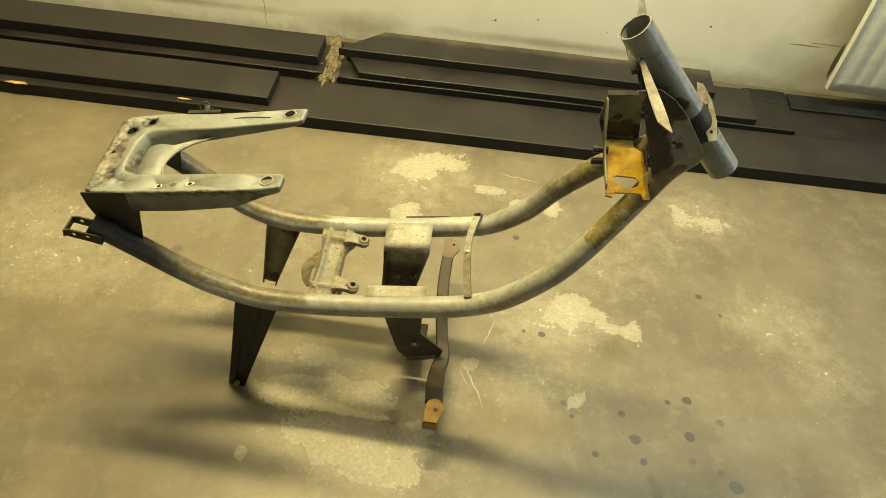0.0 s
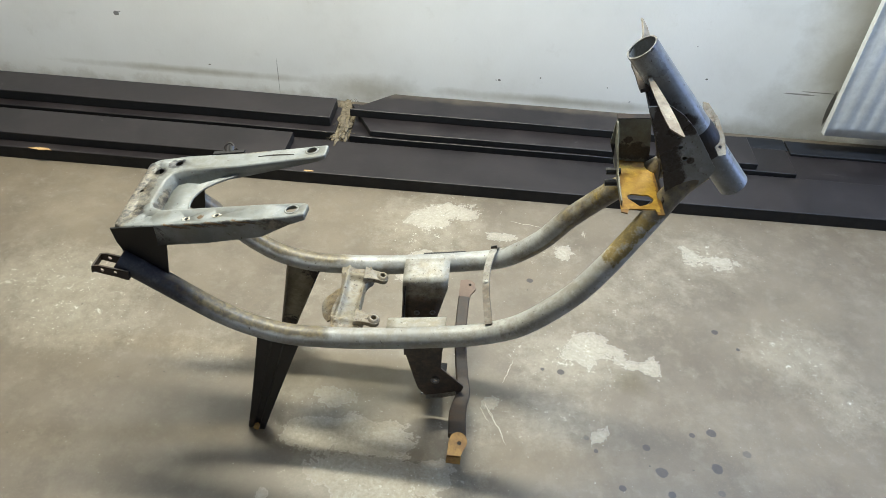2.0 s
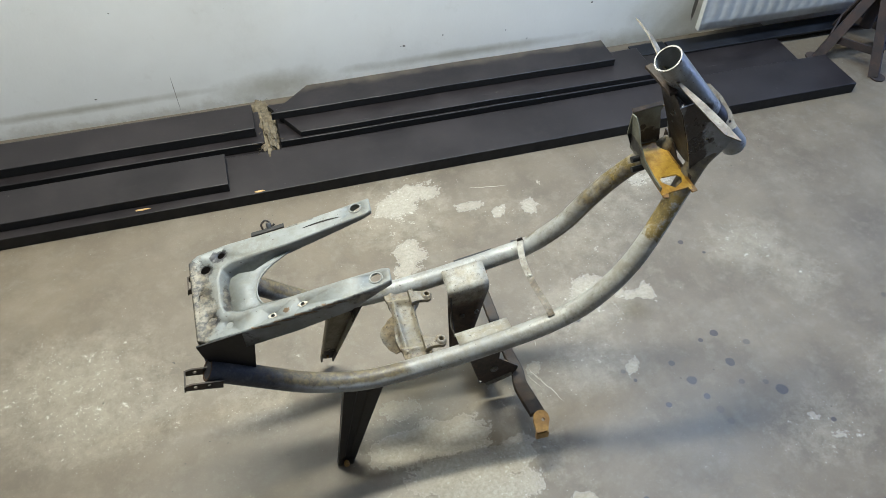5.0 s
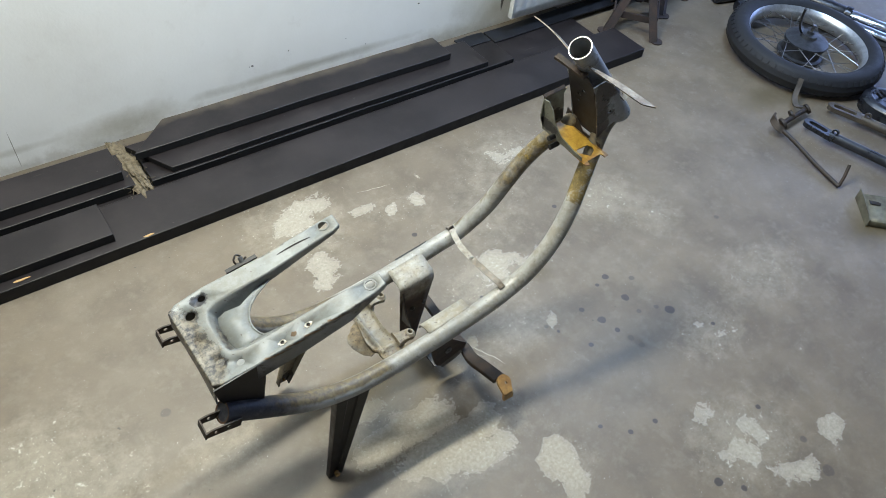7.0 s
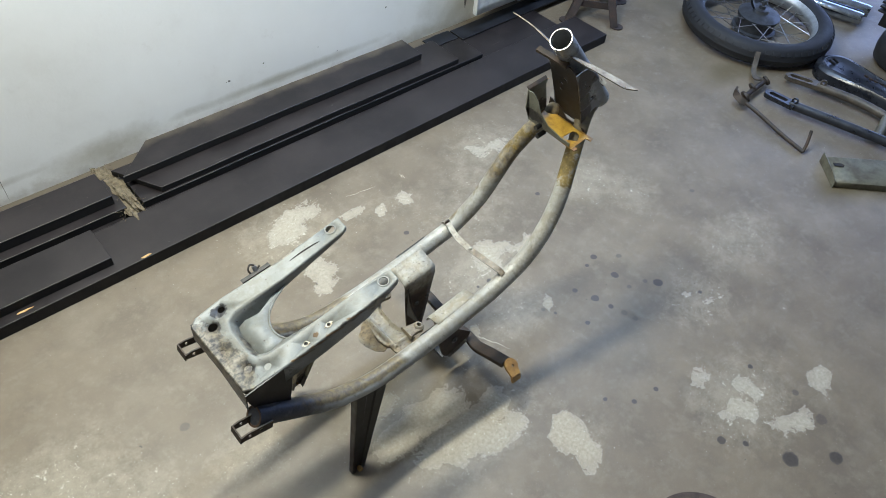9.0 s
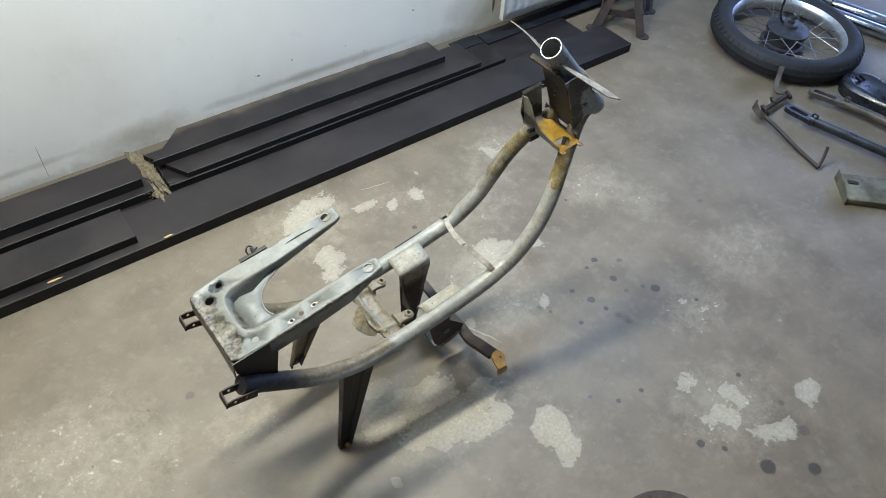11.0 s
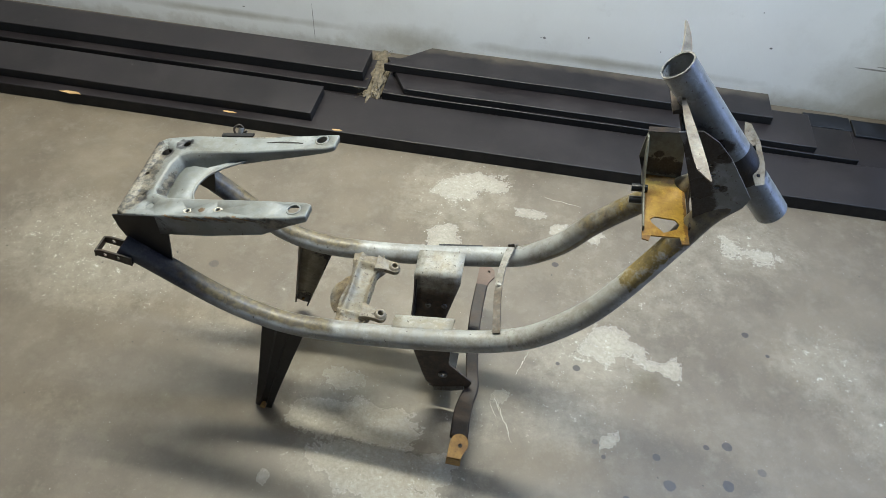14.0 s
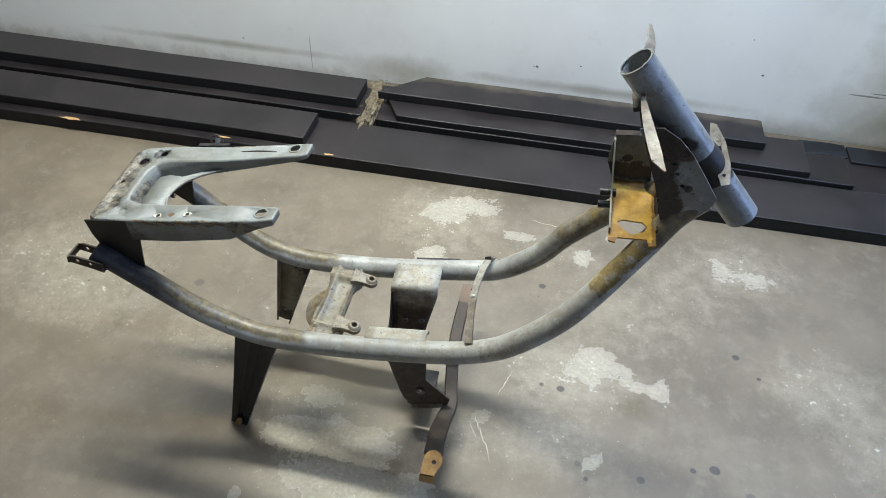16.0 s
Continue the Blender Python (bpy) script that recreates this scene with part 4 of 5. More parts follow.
def rear_tabs():
    for y in (-0.110, 0.100):
        bm = bmesh.new()
        m = pose(-0.616 if y < 0 else -0.606, y, 0.378 if y < 0 else 0.362, 0, 12, 0) @ Matrix.Diagonal((0.88, 0.92, 0.9, 1))
        for s in (-1, 1):
            y0 = s * 0.0155
            plate(bm, [(-0.022, 0.0), (0.042, 0.0), (0.042, 0.020), (-0.012, 0.018), (-0.022, 0.014)], [circle(-0.006, 0.009, 0.004, 10), circle(0.018, 0.010, 0.004, 10)], 0.003, m @ frame_of((0, y0, 0), (1, 0, 0), (0, 0, 1)))
        box(bm, 0.026, 0.042, -0.017, 0.0155, -0.003, 0.0, 0.0, m)
        box(bm, -0.025, -0.022, -0.0185, 0.0155, -0.003, 0.013, 0.0, m)
        part("slotted_tab", bm, BROWNSTEEL, bike, "dark rusty folded tab with bolt holes")


rear_tabs()


def prop_legs():
    """Two tapered folded legs under the rear tubes."""
    for side, foot, head in ((-1, (-0.417, -0.134, 0.0), (-0.353, -0.105, 0.250)), (1, (-0.412, 0.112, 0.030), (-0.353, 0.099, 0.248))):
        foot, head = Vector(foot), Vector(head)
        along = (head - foot).normalized()
        fwd = (Vector((1, 0, 0)) - along * along.x).normalized()
        out = along.cross(fwd) * (1 if along.cross(fwd).y * side > 0 else -1)
        bm = bmesh.new()
        rows = []
        length = (head - foot).length
        for k in range(9):
            t = k / 8
            half = (0.0155 + 0.0225 * t ** 1.1) if side < 0 else (0.0140 + 0.0190 * t)
            deep = 0.012 + 0.010 * t
            groove = 0.003 if side < 0 else 0.0006
            c = foot + along * (length * t)
            rows.append([bm.verts.new(c + fwd * u + out * v) for u, v in ((-half, -deep), (-half, 0), (-half * 0.35, 0.0), (-half * 0.25, -groove), (half * 0.25, -groove), (half * 0.35, 0.0), (half, 0), (half, -deep))])
        for a, b in zip(rows, rows[1:]):
            for i in range(7):
                bm.faces.new((a[i], a[i + 1], b[i + 1], b[i]))
        leg = part("prop_leg", bm, BLACKSTEEL if side < 0 else LEGDRAB, bike, "black tapered folded steel leg" if side < 0 else "drab brown tapered folded steel leg", modifiers=[("SOLIDIFY", {"thickness": 0.003, "offset": -1})])
        bm = bmesh.new()
        lathe(bm, [(0.0, 0.004), (0.0055, 0.004), (0.0055, -0.004), (0.003, -0.004), (0.003, -0.012), (0.0, -0.012)], 10)
        bolt = part("bolt", bm, FOOTRUST, leg)
        bolt.matrix_local = Matrix.Translation(foot + along * 0.012 + out * 0.004) @ out.to_track_quat("Z", "Y").to_matrix().to_4x4()


prop_legs()


def cast_bracket():
    """A cast engine lug between the tubes: a ribbed saddle, two eared bosses and a bent rear flap."""
    bm = bmesh.new()
    nx, ny = 34, 56
    grid = []
    for j in range(ny + 1):
        y = -0.084 + 0.168 * j / ny
        k = abs(y) / 0.084
        ear = max(math.exp(-((y - 0.055) / 0.015) ** 2), math.exp(-((y + 0.055) / 0.015) ** 2))
        x0, x1 = -0.275 + 0.003 * math.sin(y * 60), -0.226 + 0.014 * ear + (0.006 if abs(y) > 0.07 else 0.0)
        row = []
        for i in range(nx + 1):
            t = i / nx
            x = x0 + (x1 - x0) * t
            sides = math.exp(-((y - 0.056) / 0.007) ** 2) + math.exp(-((y + 0.058) / 0.007) ** 2)
            rib = math.exp(-((x + 0.264) / 0.0050) ** 2) * (1.0 if k < 0.8 else 0.4) + 0.8 * math.exp(-((t - 0.95) / 0.10) ** 2) * (1 - 0.5 * ear)
            z = 0.2435 + 0.006 * k * k + 0.0085 * min(1.15, max(rib, sides)) - 0.004 * math.exp(-(y / 0.04) ** 2) - 0.012 * max(0.0, t - 0.96) / 0.04
            z += 0.0012 * noise.noise(Vector((x, y, 0)) * 90) + 0.0007 * noise.noise(Vector((x, y, 5)) * 260)
            row.append(bm.verts.new((x, y, z)))
        grid.append(row)
    for a, b in zip(grid, grid[1:]):
        for i in range(nx):
            bm.faces.new((a[i], a[i + 1], b[i + 1], b[i]))
    body = part("engine_lug", bm, LUGCAST, bike, "pitted cream-painted cast engine lug", modifiers=[("SOLIDIFY", {"thickness": 0.007, "offset": -1})])
    paint_attribute(body, "grime", lambda c: 0.50 if c.x < -0.268 or abs(c.y) > 0.068 else 0.30)
    for y in (-0.056, 0.054):
        bm = bmesh.new()
        outline = [(-0.034, -0.017), (-0.026, -0.0135), (-0.016, -0.0118)] + [(0.0122 * math.cos(a), 0.0122 * math.sin(a)) for a in np.linspace(-1.9, 1.9, 14)] + [(-0.016, 0.0118), (-0.026, 0.0135), (-0.034, 0.017)]
        plate(bm, outline, [circle(0, 0, 0.0045, 12)], 0.0095, pose(-0.199, y, 0.2470, 0, 12, 0))
        lathe(bm, [(0.0046, 0.009), (0.0046, 0.0138), (0.0070, 0.0142), (0.0088, 0.0128), (0.0108, 0.0095)], 20, pose(-0.199, y, 0.2470, 0, 12, 0))
        ob = part("eared_boss", bm, LUGCAST, body, modifiers=[("BEVEL", {"width": 0.0028, "segments": 3})])
        paint_attribute(ob, "grime", lambda c: 0.45)
    bm = bmesh.new()
    outline = [(0.0, -0.044), (0.014, -0.045), (0.026, -0.030), (0.035, -0.006), (0.037, 0.012), (0.031, 0.024), (0.020, 0.028), (0.012, 0.036), (0.0, 0.038)]
    plate(bm, outline, [], 0.003, frame_of((-0.271, -0.004, 0.238), (-1, 0, -0.55), (0, 1, 0)))
    ob = part("rear_flap", bm, LUGCAST, body, "scraped metal flap")
    paint_attribute(ob, "grime", lambda c: 0.75 if c.x > -0.294 else 0.25)
    paint_attribute(ob, "dark", lambda c: 0.6 * max(0.0, min(1.0, (-0.294 - c.x) / 0.012)) * (1.0 if c.y > -0.02 else 0.2))


cast_bracket()


def hanger(x0, x1):
    """The folded engine hanger under the tubes, open at the sides."""
    slope = 0.16

    def at(x, y, z):
        return Vector((x, y, z + slope * (x + 0.118)))

    # strap over the far tube, folded down into a hanging plate
    bm = bmesh.new()
    prof = [(0.090, 0.2785), (0.080, 0.2770), (0.060, 0.2735), (0.048, 0.2712), (0.0425, 0.2690), (0.0395, 0.2640), (0.0382, 0.250), (0.0372, 0.225), (0.036, 0.195), (0.034, 0.160), (0.032, 0.115), (0.030, 0.072)]
    rows = [[bm.verts.new(at(x, y, z)) for y, z in prof] for x in np.linspace(x0, x1 + 0.006, 6)]
    for i, row in enumerate(rows):
        for k, v in enumerate(row):
            v.co.x += (0.25 - min(0.25, prof[k][1])) * (0.03 * (5 - i) - 0.22 * i) / 5
            v.co.y += 0.0012 * noise.noise(v.co * 60)
    for a, b in zip(rows, rows[1:]):
        for k in range(len(prof) - 1):
            bm.faces.new((a[k], a[k + 1], b[k + 1], b[k]))
    strap_ob = part("hanger_strap", bm, CREAM, bike, "silver-painted folded strap over the tube", modifiers=[("SOLIDIFY", {"thickness": 0.0028, "offset": 0})])
    paint_attribute(strap_ob, "dark", lambda c: min(1.0, max(0.0, (0.242 + 0.16 * (c.x + 0.118) - c.z) / 0.03)))
    paint_attribute(strap_ob, "grime", lambda c: 0.48 if c.z < 0.262 else 0.25)
    for x in (-0.128, -0.098):
        bm = bmesh.new()
        lathe(bm, [(0.003, 0), (0.0055, 0), (0.0055, 0.003), (0.003, 0.003)], 12, frame_of(at(x, 0.030, 0.195), (1, 0, 0), (0, 0, 1)), closed=True)
        part("bolt_eye", bm, BARE, strap_ob)
    # curled side web
    bm = bmesh.new()
    web = [(0.034, 0.262), (0.024, 0.228), (0.016, 0.208), (0.004, 0.195), (-0.006, 0.186), (0.010, 0.176), (0.033, 0.172)]
    plate(bm, web, [], 0.0025, frame_of((x0 + 0.004, 0, -0.006), (0, 1, 0), (0, 0, 1)))
    ob = part("side_web", bm, BLACKSTEEL, strap_ob)
    bm = bmesh.new()
    sweep(bm, smooth_path([(x0 + 0.003, y, z - 0.006) for y, z in web[:4]], 4), 0.0013, 8)
    part("curled_edge", bm, BROWNSTEEL, strap_ob)
    # shelf on the near tube
    bm = bmesh.new()
    prof = [(-0.088, 0.2765), (-0.080, 0.2755), (-0.066, 0.2725), (-0.056, 0.2690), (-0.052, 0.2640), (-0.051, 0.256)]
    rows = [[bm.verts.new(at(x, y, z)) for y, z in prof] for x in np.linspace(-0.170, -0.068, 5)]
    for a, b in zip(rows, rows[1:]):
        for k in range(len(prof) - 1):
            bm.faces.new((a[k], a[k + 1], b[k + 1], b[k]))
    part("tube_shelf", bm, CREAM, bike, "silver-painted ledge on the tube", modifiers=[("SOLIDIFY", {"thickness": 0.003, "offset": 0})])
    # near hanging plate and its foot
    bm = bmesh.new()
    plate(bm, [(-0.150, 0.235), (-0.066, 0.248), (-0.071, 0.185), (-0.072, 0.137), (-0.026, 0.089), (-0.030, 0.072), (-0.096, 0.049), (-0.113, 0.070), (-0.119, 0.090), (-0.141, 0.177)], [circle(-0.081, 0.103, 0.0045, 12)], 0.0028, frame_of((0, -0.052, 0), (1, 0, 0), (0, 0, 1)))
    near = part("hanger_plate", bm, CREAM, bike, "pale hanging plate, blackened below, with a bolt hole")
    paint_attribute(near, "dark", lambda c: min(0.95, max(0.0, (0.228 - c.z) / 0.06)))
    paint_attribute(near, "grime", lambda c: 0.45)
    bm = bmesh.new()
    lathe(bm, [(0.0045, 0), (0.0085, 0), (0.0085, 0.003), (0.0045, 0.003)], 14, frame_of((-0.081, -0.0555, 0.103), (1, 0, 0), (0, 0, 1)), closed=True)
    part("washer", bm, BARE, near)
    bm = bmesh.new()
    strap(bm, [(-0.096, -0.057, 0.051), (-0.065, -0.058, 0.061), (-0.040, -0.057, 0.071)], (0, 1, 0.35), 0.008, 0.003)
    ob = part("foot_lip", bm, CREAM, near, "chipped pale lip")
    paint_attribute(ob, "grime", lambda c: 0.5)
    bm = bmesh.new()
    box(bm, -0.108, -0.062, -0.050, 0.032, 0.046, 0.050, 0.001)
    part("hanger_base", bm, BLACKSTEEL, bike)


hanger(-0.157, -0.078)


def cross_strap():
    bm = bmesh.new()
    path = smooth_path([(0.012, 0.108, 0.306), (0.008, 0.094, 0.318), (0.002, 0.070, 0.316), (-0.003, 0.040, 0.313), (-0.004, 0.0, 0.314), (-0.002, -0.04, 0.316), (0.002, -0.078, 0.316), (0.004, -0.094, 0.311)], 5)
    strap(bm, path, [(1, 0, 0.5 * math.sin(k / len(path) * 2.6)) for k in range(len(path))], 0.0125, 0.0035)
    ob = part("cross_strap", bm, CREAM, bike, "flat drab cream-painted cross strap")
    paint_attribute(ob, "grime", lambda c: 0.44 + 0.16 * (c.y < 0.0))
    bm = bmesh.new()
    plate(bm, [(-0.006, 0.0), (0.007, 0.0), (0.008, 0.010), (-0.003, 0.011)], [], 0.003, frame_of((0.008, 0.090, 0.314), (1, 0, 0.5), (0, 0.3, 1)))
    part("hook", bm, BROWNSTEEL, ob)
    bm = bmesh.new()
    lathe(bm, [(0.0, 0.0045), (0.0026, 0.0040), (0.0040, 0.0020), (0.0044, 0.0), (0.0, 0.0)], 12, pose(-0.004, 0.002, 0.3155))
    part("rivet", bm, CREAM, ob)
    # small clip tongue along the far tube
    bm = bmesh.new()
    strap(bm, [(-0.125, 0.1085, 0.2745), (-0.045, 0.1085, 0.289)], (0, 1, 0), 0.004, 0.0015)
    part("cable_tongue", bm, BLACKSTEEL, bike)


cross_strap()


def stand_lever():
    """The centre stand: a low bar across under the engine hanger with a flattened, drilled foot at each end."""
    bm = bmesh.new()
    path = smooth_path([(-0.039, 0.192, 0.106), (-0.041, 0.145, 0.102), (-0.041, 0.090, 0.100), (-0.038, 0.040, 0.088), (-0.031, -0.010, 0.072), (-0.025, -0.048, 0.064), (-0.031, -0.086, 0.068), (-0.033, -0.128, 0.088), (-0.031, -0.178, 0.105)], 5)
    n = len(path)
    strap(bm, path, (1, 0, 0), [0.024 + 0.008 * min(1.0, max(0.0, k / n - 0.55) * 4) for k in range(n)], 0.011)
    lever = part("centre_stand", bm, BROWNSTEEL, bike, "brown rusty stand bar with flattened drilled feet", modifiers=[("BEVEL", {"width": 0.0025, "segments": 2})])
    outline = [(u * 0.82, v * 0.86) for u, v in [(-0.019, -0.028), (0.010, -0.028), (0.013, -0.020)] + [(0.002 + 0.0195 * math.cos(a), 0.001 + 0.0195 * math.sin(a)) for a in np.linspace(-0.75, 2.6, 16)] + [(-0.018, 0.002)]]
    bm = bmesh.new()
    plate(bm, outline, [circle(0.004, -0.002, 0.0036, 12)], 0.007, frame_of((-0.0300, -0.190, 0.1035), (1, 0, 0), (0, 0.93, 0.36)))
    strap(bm, [(-0.0335, -0.213, 0.097), (-0.0340, -0.2165, 0.083)], (1, 0, 0), 0.025, 0.007)
    part("foot", bm, FOOTRUST, lever, "ochre rusty flattened foot")
    bm = bmesh.new()
    plate(bm, [(-0.014, -0.026), (0.009, -0.028), (0.012, -0.018), (0.021, -0.004), (0.019, 0.010), (0.011, 0.018), (0.0, 0.020), (-0.013, 0.017)], [circle(0.008, 0.006, 0.0030, 10)], 0.007, frame_of((-0.0380, 0.196, 0.1065), (1, 0, 0), (0, 0.97, 0.15)))
    part("foot", bm, FARFOOT, lever, "brown rusty flattened foot")


stand_lever()
HEAD_TOP, HEAD_LOW = Vector((0.167, 0.003, 0.771)), Vector((0.351, 0.006, 0.565))


def steering_head():
    axis = (HEAD_LOW - HEAD_TOP).normalized()
    bm = bmesh.new()
    pts = [HEAD_TOP + (HEAD_LOW - HEAD_TOP) * t for t in (0, 0.006, 0.03, 0.3, 0.6, 0.9, 1.0)]
    sweep(bm, pts, lambda t: 0.0222, 36, wall=0.1)
    head = part("head_tube", bm, HEADGREY, bike, "blue-grey steering head tube with a bright open rim")
    paint_attribute(head, "dark", lambda c: 0.45 * max(0.0, 1 - abs((c - HEAD_TOP).dot(axis) - 0.17) / 0.025) + 0.25 * max(0.0, 1 - abs((c - HEAD_TOP).dot(axis) - 0.05) / 0.06))
    # added thin ring carries the dark brown tone at the weld; no collar known
    bm = bmesh.new()
    sweep(bm, [HEAD_TOP + axis * d for d in (0.152, 0.157, 0.168, 0.182, 0.194, 0.200)], lambda t: 0.0236 if 0.1 < t < 0.9 else 0.0224, 32)
    part("weld_band", bm, WEBDARK, head, "dark brown scorched weld band")
    bm = bmesh.new()
    rim = HEAD_TOP - axis * 0.001
    m = frame_of(rim, axis.orthogonal(), axis.cross(axis.orthogonal()))
    lathe(bm, [(0.0200, -0.002), (0.0200, 0.0012), (0.0224, 0.0012), (0.0224, -0.002)], 40, m, closed=True)
    part("rim", bm, BARE, head, "bright machined rim")
    # dark disc paints the shade down the bore
    bm = bmesh.new()
    lathe(bm, [(0.0, 0.0), (0.0199, 0.0)], 24, frame_of(HEAD_TOP + axis * 0.16, axis.orthogonal(), axis.cross(axis.orthogonal())))
    part("bore_shadow", bm, HOLESHADE, head)
    return head


steering_head()


def gussets():
    """The boxed gusset behind the head tube: two cheeks and a dark web."""
    prof = [(0.184, 0.706), (0.212, 0.712), (0.236, 0.698), (0.256, 0.678), (0.280, 0.646), (0.300, 0.618), (0.298, 0.606), (0.288, 0.590), (0.260, 0.562), (0.2435, 0.560), (0.221, 0.625), (0.194, 0.690)]
    for side, y in ((-1, -0.0345), (1, 0.0365)):
        bm = bmesh.new()
        plate(bm, prof, [circle(0.254, 0.630, 0.0038, 10), circle(0.243, 0.648, 0.003, 10), circle(0.236, 0.663, 0.0025, 8)], 0.0025, frame_of((0, y, 0), (1, 0, 0), (0, 0, 1)))
        ob = part("gusset_cheek", bm, HEADGREY, bike, "grey gusset plate with holes and flaking dark edge")
    bm = bmesh.new()
    m = frame_of((0.246, 0.0, 0.565), (0, 1, 0), (-0.39, 0, 0.92))
    plate(bm, [(-0.0335, 0.0), (0.0355, 0.0), (0.0355, 0.150), (0.020, 0.165), (-0.020, 0.165), (-0.0335, 0.150)], [circle(-0.004, 0.118, 0.006, 10, 0.6), circle(0.010, 0.100, 0.005, 10, 0.6), circle(0.014, 0.080, 0.004, 10, 0.6)], 0.0025, m)
    part("gusset_web", bm, WEBDARK, bike, "dark rusty web plate with slots")


gussets()


def fork_wings():
    """Two bent sheet wings behind the head tube and a slotted lug on its front."""
    bm = bmesh.new()
    near = smooth_path([(0.180, -0.014, 0.741), (0.182, -0.044, 0.742), (0.186, -0.080, 0.742), (0.192, -0.114, 0.739), (0.197, -0.138, 0.736)], 5)
    n = len(near)
    slant = Vector((0.93, 0.05, 0.22)).normalized()
    strap(bm, near, slant, [0.0035 + 0.0095 * math.sin(math.pi * 0.62 * (k / (n - 1))) for k in range(n)], 0.0024)
    strap(bm, [near[-1], near[-1] + slant * 0.005 + Vector((0.003, -0.020, -0.001))], slant, [0.0118, 0.0018], 0.0024)
    wing = part("sheet_wing", bm, CREAM, bike, "bent pale sheet wing")
    bm = bmesh.new()
    far = smooth_path([(0.178, 0.018, 0.742), (0.183, 0.050, 0.746), (0.188, 0.090, 0.750), (0.189, 0.124, 0.752), (0.188, 0.146, 0.753)], 5)
    n = len(far)
    strap(bm, far, (0.75, -0.2, -0.60), [0.019 * (1 - 0.8 * (k / (n - 1)) ** 2.4) for k in range(n)], 0.0022)
    ob = part("sheet_wing", bm, CREAM, bike, "bent pale sheet wing drawn to a point")
    paint_attribute(ob, "grime", lambda c: 0.45)
    paint_attribute(wing, "grime", lambda c: 0.55 + 0.2 * noise.noise(c * 40))
    bm = bmesh.new()
    strap(bm, smooth_path([(0.180, -0.015, 0.720), (0.179, 0.005, 0.719), (0.178, 0.030, 0.720), (0.176, 0.050, 0.721), (0.175, 0.060, 0.721)], 4), (0.95, 0, 0.25), 0.013, 0.006)
    ob = part("lower_tongue", bm, BROWNSTEEL, bike, "stained tongue behind the head tube")
    # slotted lug plate on the front
    a, b = Vector((0.284, 0.046, 0.677)), Vector((0.308, -0.026, 0.633))
    d = (b - a)
    m = frame_of(a, d, Vector((0.75, 0.25, 0.3)))
    bm = bmesh.new()
    L = d.length
    plate(bm, [(0, -0.003), (0.004, 0.004), (0.03, 0.0105), (L * 0.7, 0.0105), (L, 0.005), (L, -0.006), (L * 0.5, -0.0095), (0.02, -0.0075)], [[(0.034, -0.002), (0.056, -0.002), (0.056, 0.003), (0.034, 0.004)], circle(L * 0.85, 0.0, 0.0025, 8)], 0.003, m)
    ob = part("slotted_lug", bm, CREAM, bike, "slotted pale lug with rusty edges")
    paint_attribute(ob, "rust", lambda c: 0.25)
    paint_attribute(ob, "grime", lambda c: 0.48)


fork_wings()


def rust_bracket():
    """The rusty folded bracket across the front tubes: a floor with a window, an upright wall and a lip."""
    bm = bmesh.new()
    x0, x1 = 0.176, 0.236

    def z(y):
        return 0.556 + 0.06 * (y - 0.0)

    outer = [(x0, 0.052), (x0 - 0.001, -0.066), (x0 - 0.001, -0.078), (x0 + 0.008, -0.080), (x0 + 0.011, -0.070), (x1 - 0.010, -0.066), (x1 - 0.008, -0.078), (x1 + 0.002, -0.076), (x1 + 0.001, -0.060), (x1 - 0.002, 0.052)]
    hole = [(x0 + 0.010, -0.040), (x0 + 0.012, -0.046), (x0 + 0.028, -0.062), (x1 - 0.014, -0.052), (x1 - 0.010, -0.042), (x1 - 0.016, -0.034), (x0 + 0.016, -0.034)]
    plate(bm, outer, [hole], 0.0022, Matrix.Translation((0, 0, 0.558)) @ Matrix.Rotation(radians(2.0), 4, "X"))
    floor_ob = part("rust_bracket", bm, ORANGE, bike, "bright orange rusty folded bracket with a window", smooth=False)
    bm = bmesh.new()
    plate(bm, [(x0, 0.0), (x1 - 0.006, 0.0), (x1 - 0.010, 0.030), (x1 - 0.016, 0.066), (x1 - 0.010, 0.076), (x0 - 0.008, 0.072), (x0 - 0.010, 0.060), (x0 - 0.012, 0.030)], [], 0.0022, frame_of((0, 0.052, 0.560), (1, 0, 0), (0, 0.10, 1)))
    ob = part("upright", bm, BRACKETGREY, floor_ob, "drab olive upright of the bracket")
    bm = bmesh.new()
    strap(bm, [(x0 - 0.009, 0.060, 0.6335), (x1 - 0.014, 0.061, 0.6385)], (0, 0.8, 0.6), 0.007, 0.0022)
    part("top_lip", bm, BROWNSTEEL, floor_ob, "rusty top lip")
    bm = bmesh.new()
    plate(bm, [(0.052, 0.0), (0.059, 0.070), (0.044, 0.074), (0.030, 0.062), (0.018, 0.034), (-0.004, 0.016), (-0.040, 0.009), (-0.064, 0.009), (-0.064, 0.0)], [], 0.0022, frame_of((x0 - 0.001, 0, 0.558), (0, 1, 0), (-0.12, 0, 1)))
    part("rear_flange", bm, BRACKETGREY, floor_ob)
    bm = bmesh.new()
    plate(bm, [(0.052, 0.0), (0.052, 0.030), (0.020, 0.022), (0.0, 0.006), (-0.05, 0.006), (-0.05, 0.0)], [], 0.0022, frame_of((x1 + 0.001, 0, 0.558), (0, 1, 0), (0, 0, 1)))
    part("front_flange", bm, BROWNSTEEL, floor_ob)
    for y, zz in ((0.016, 0.562), (0.008, 0.546)):
        bm = bmesh.new()
        sweep(bm, [Vector((0.160, y, zz)), Vector((0.182, y, zz + 0.002))], 0.0055, 10)
        part("stud", bm, BLACKSTEEL, floor_ob)


rust_bracket()


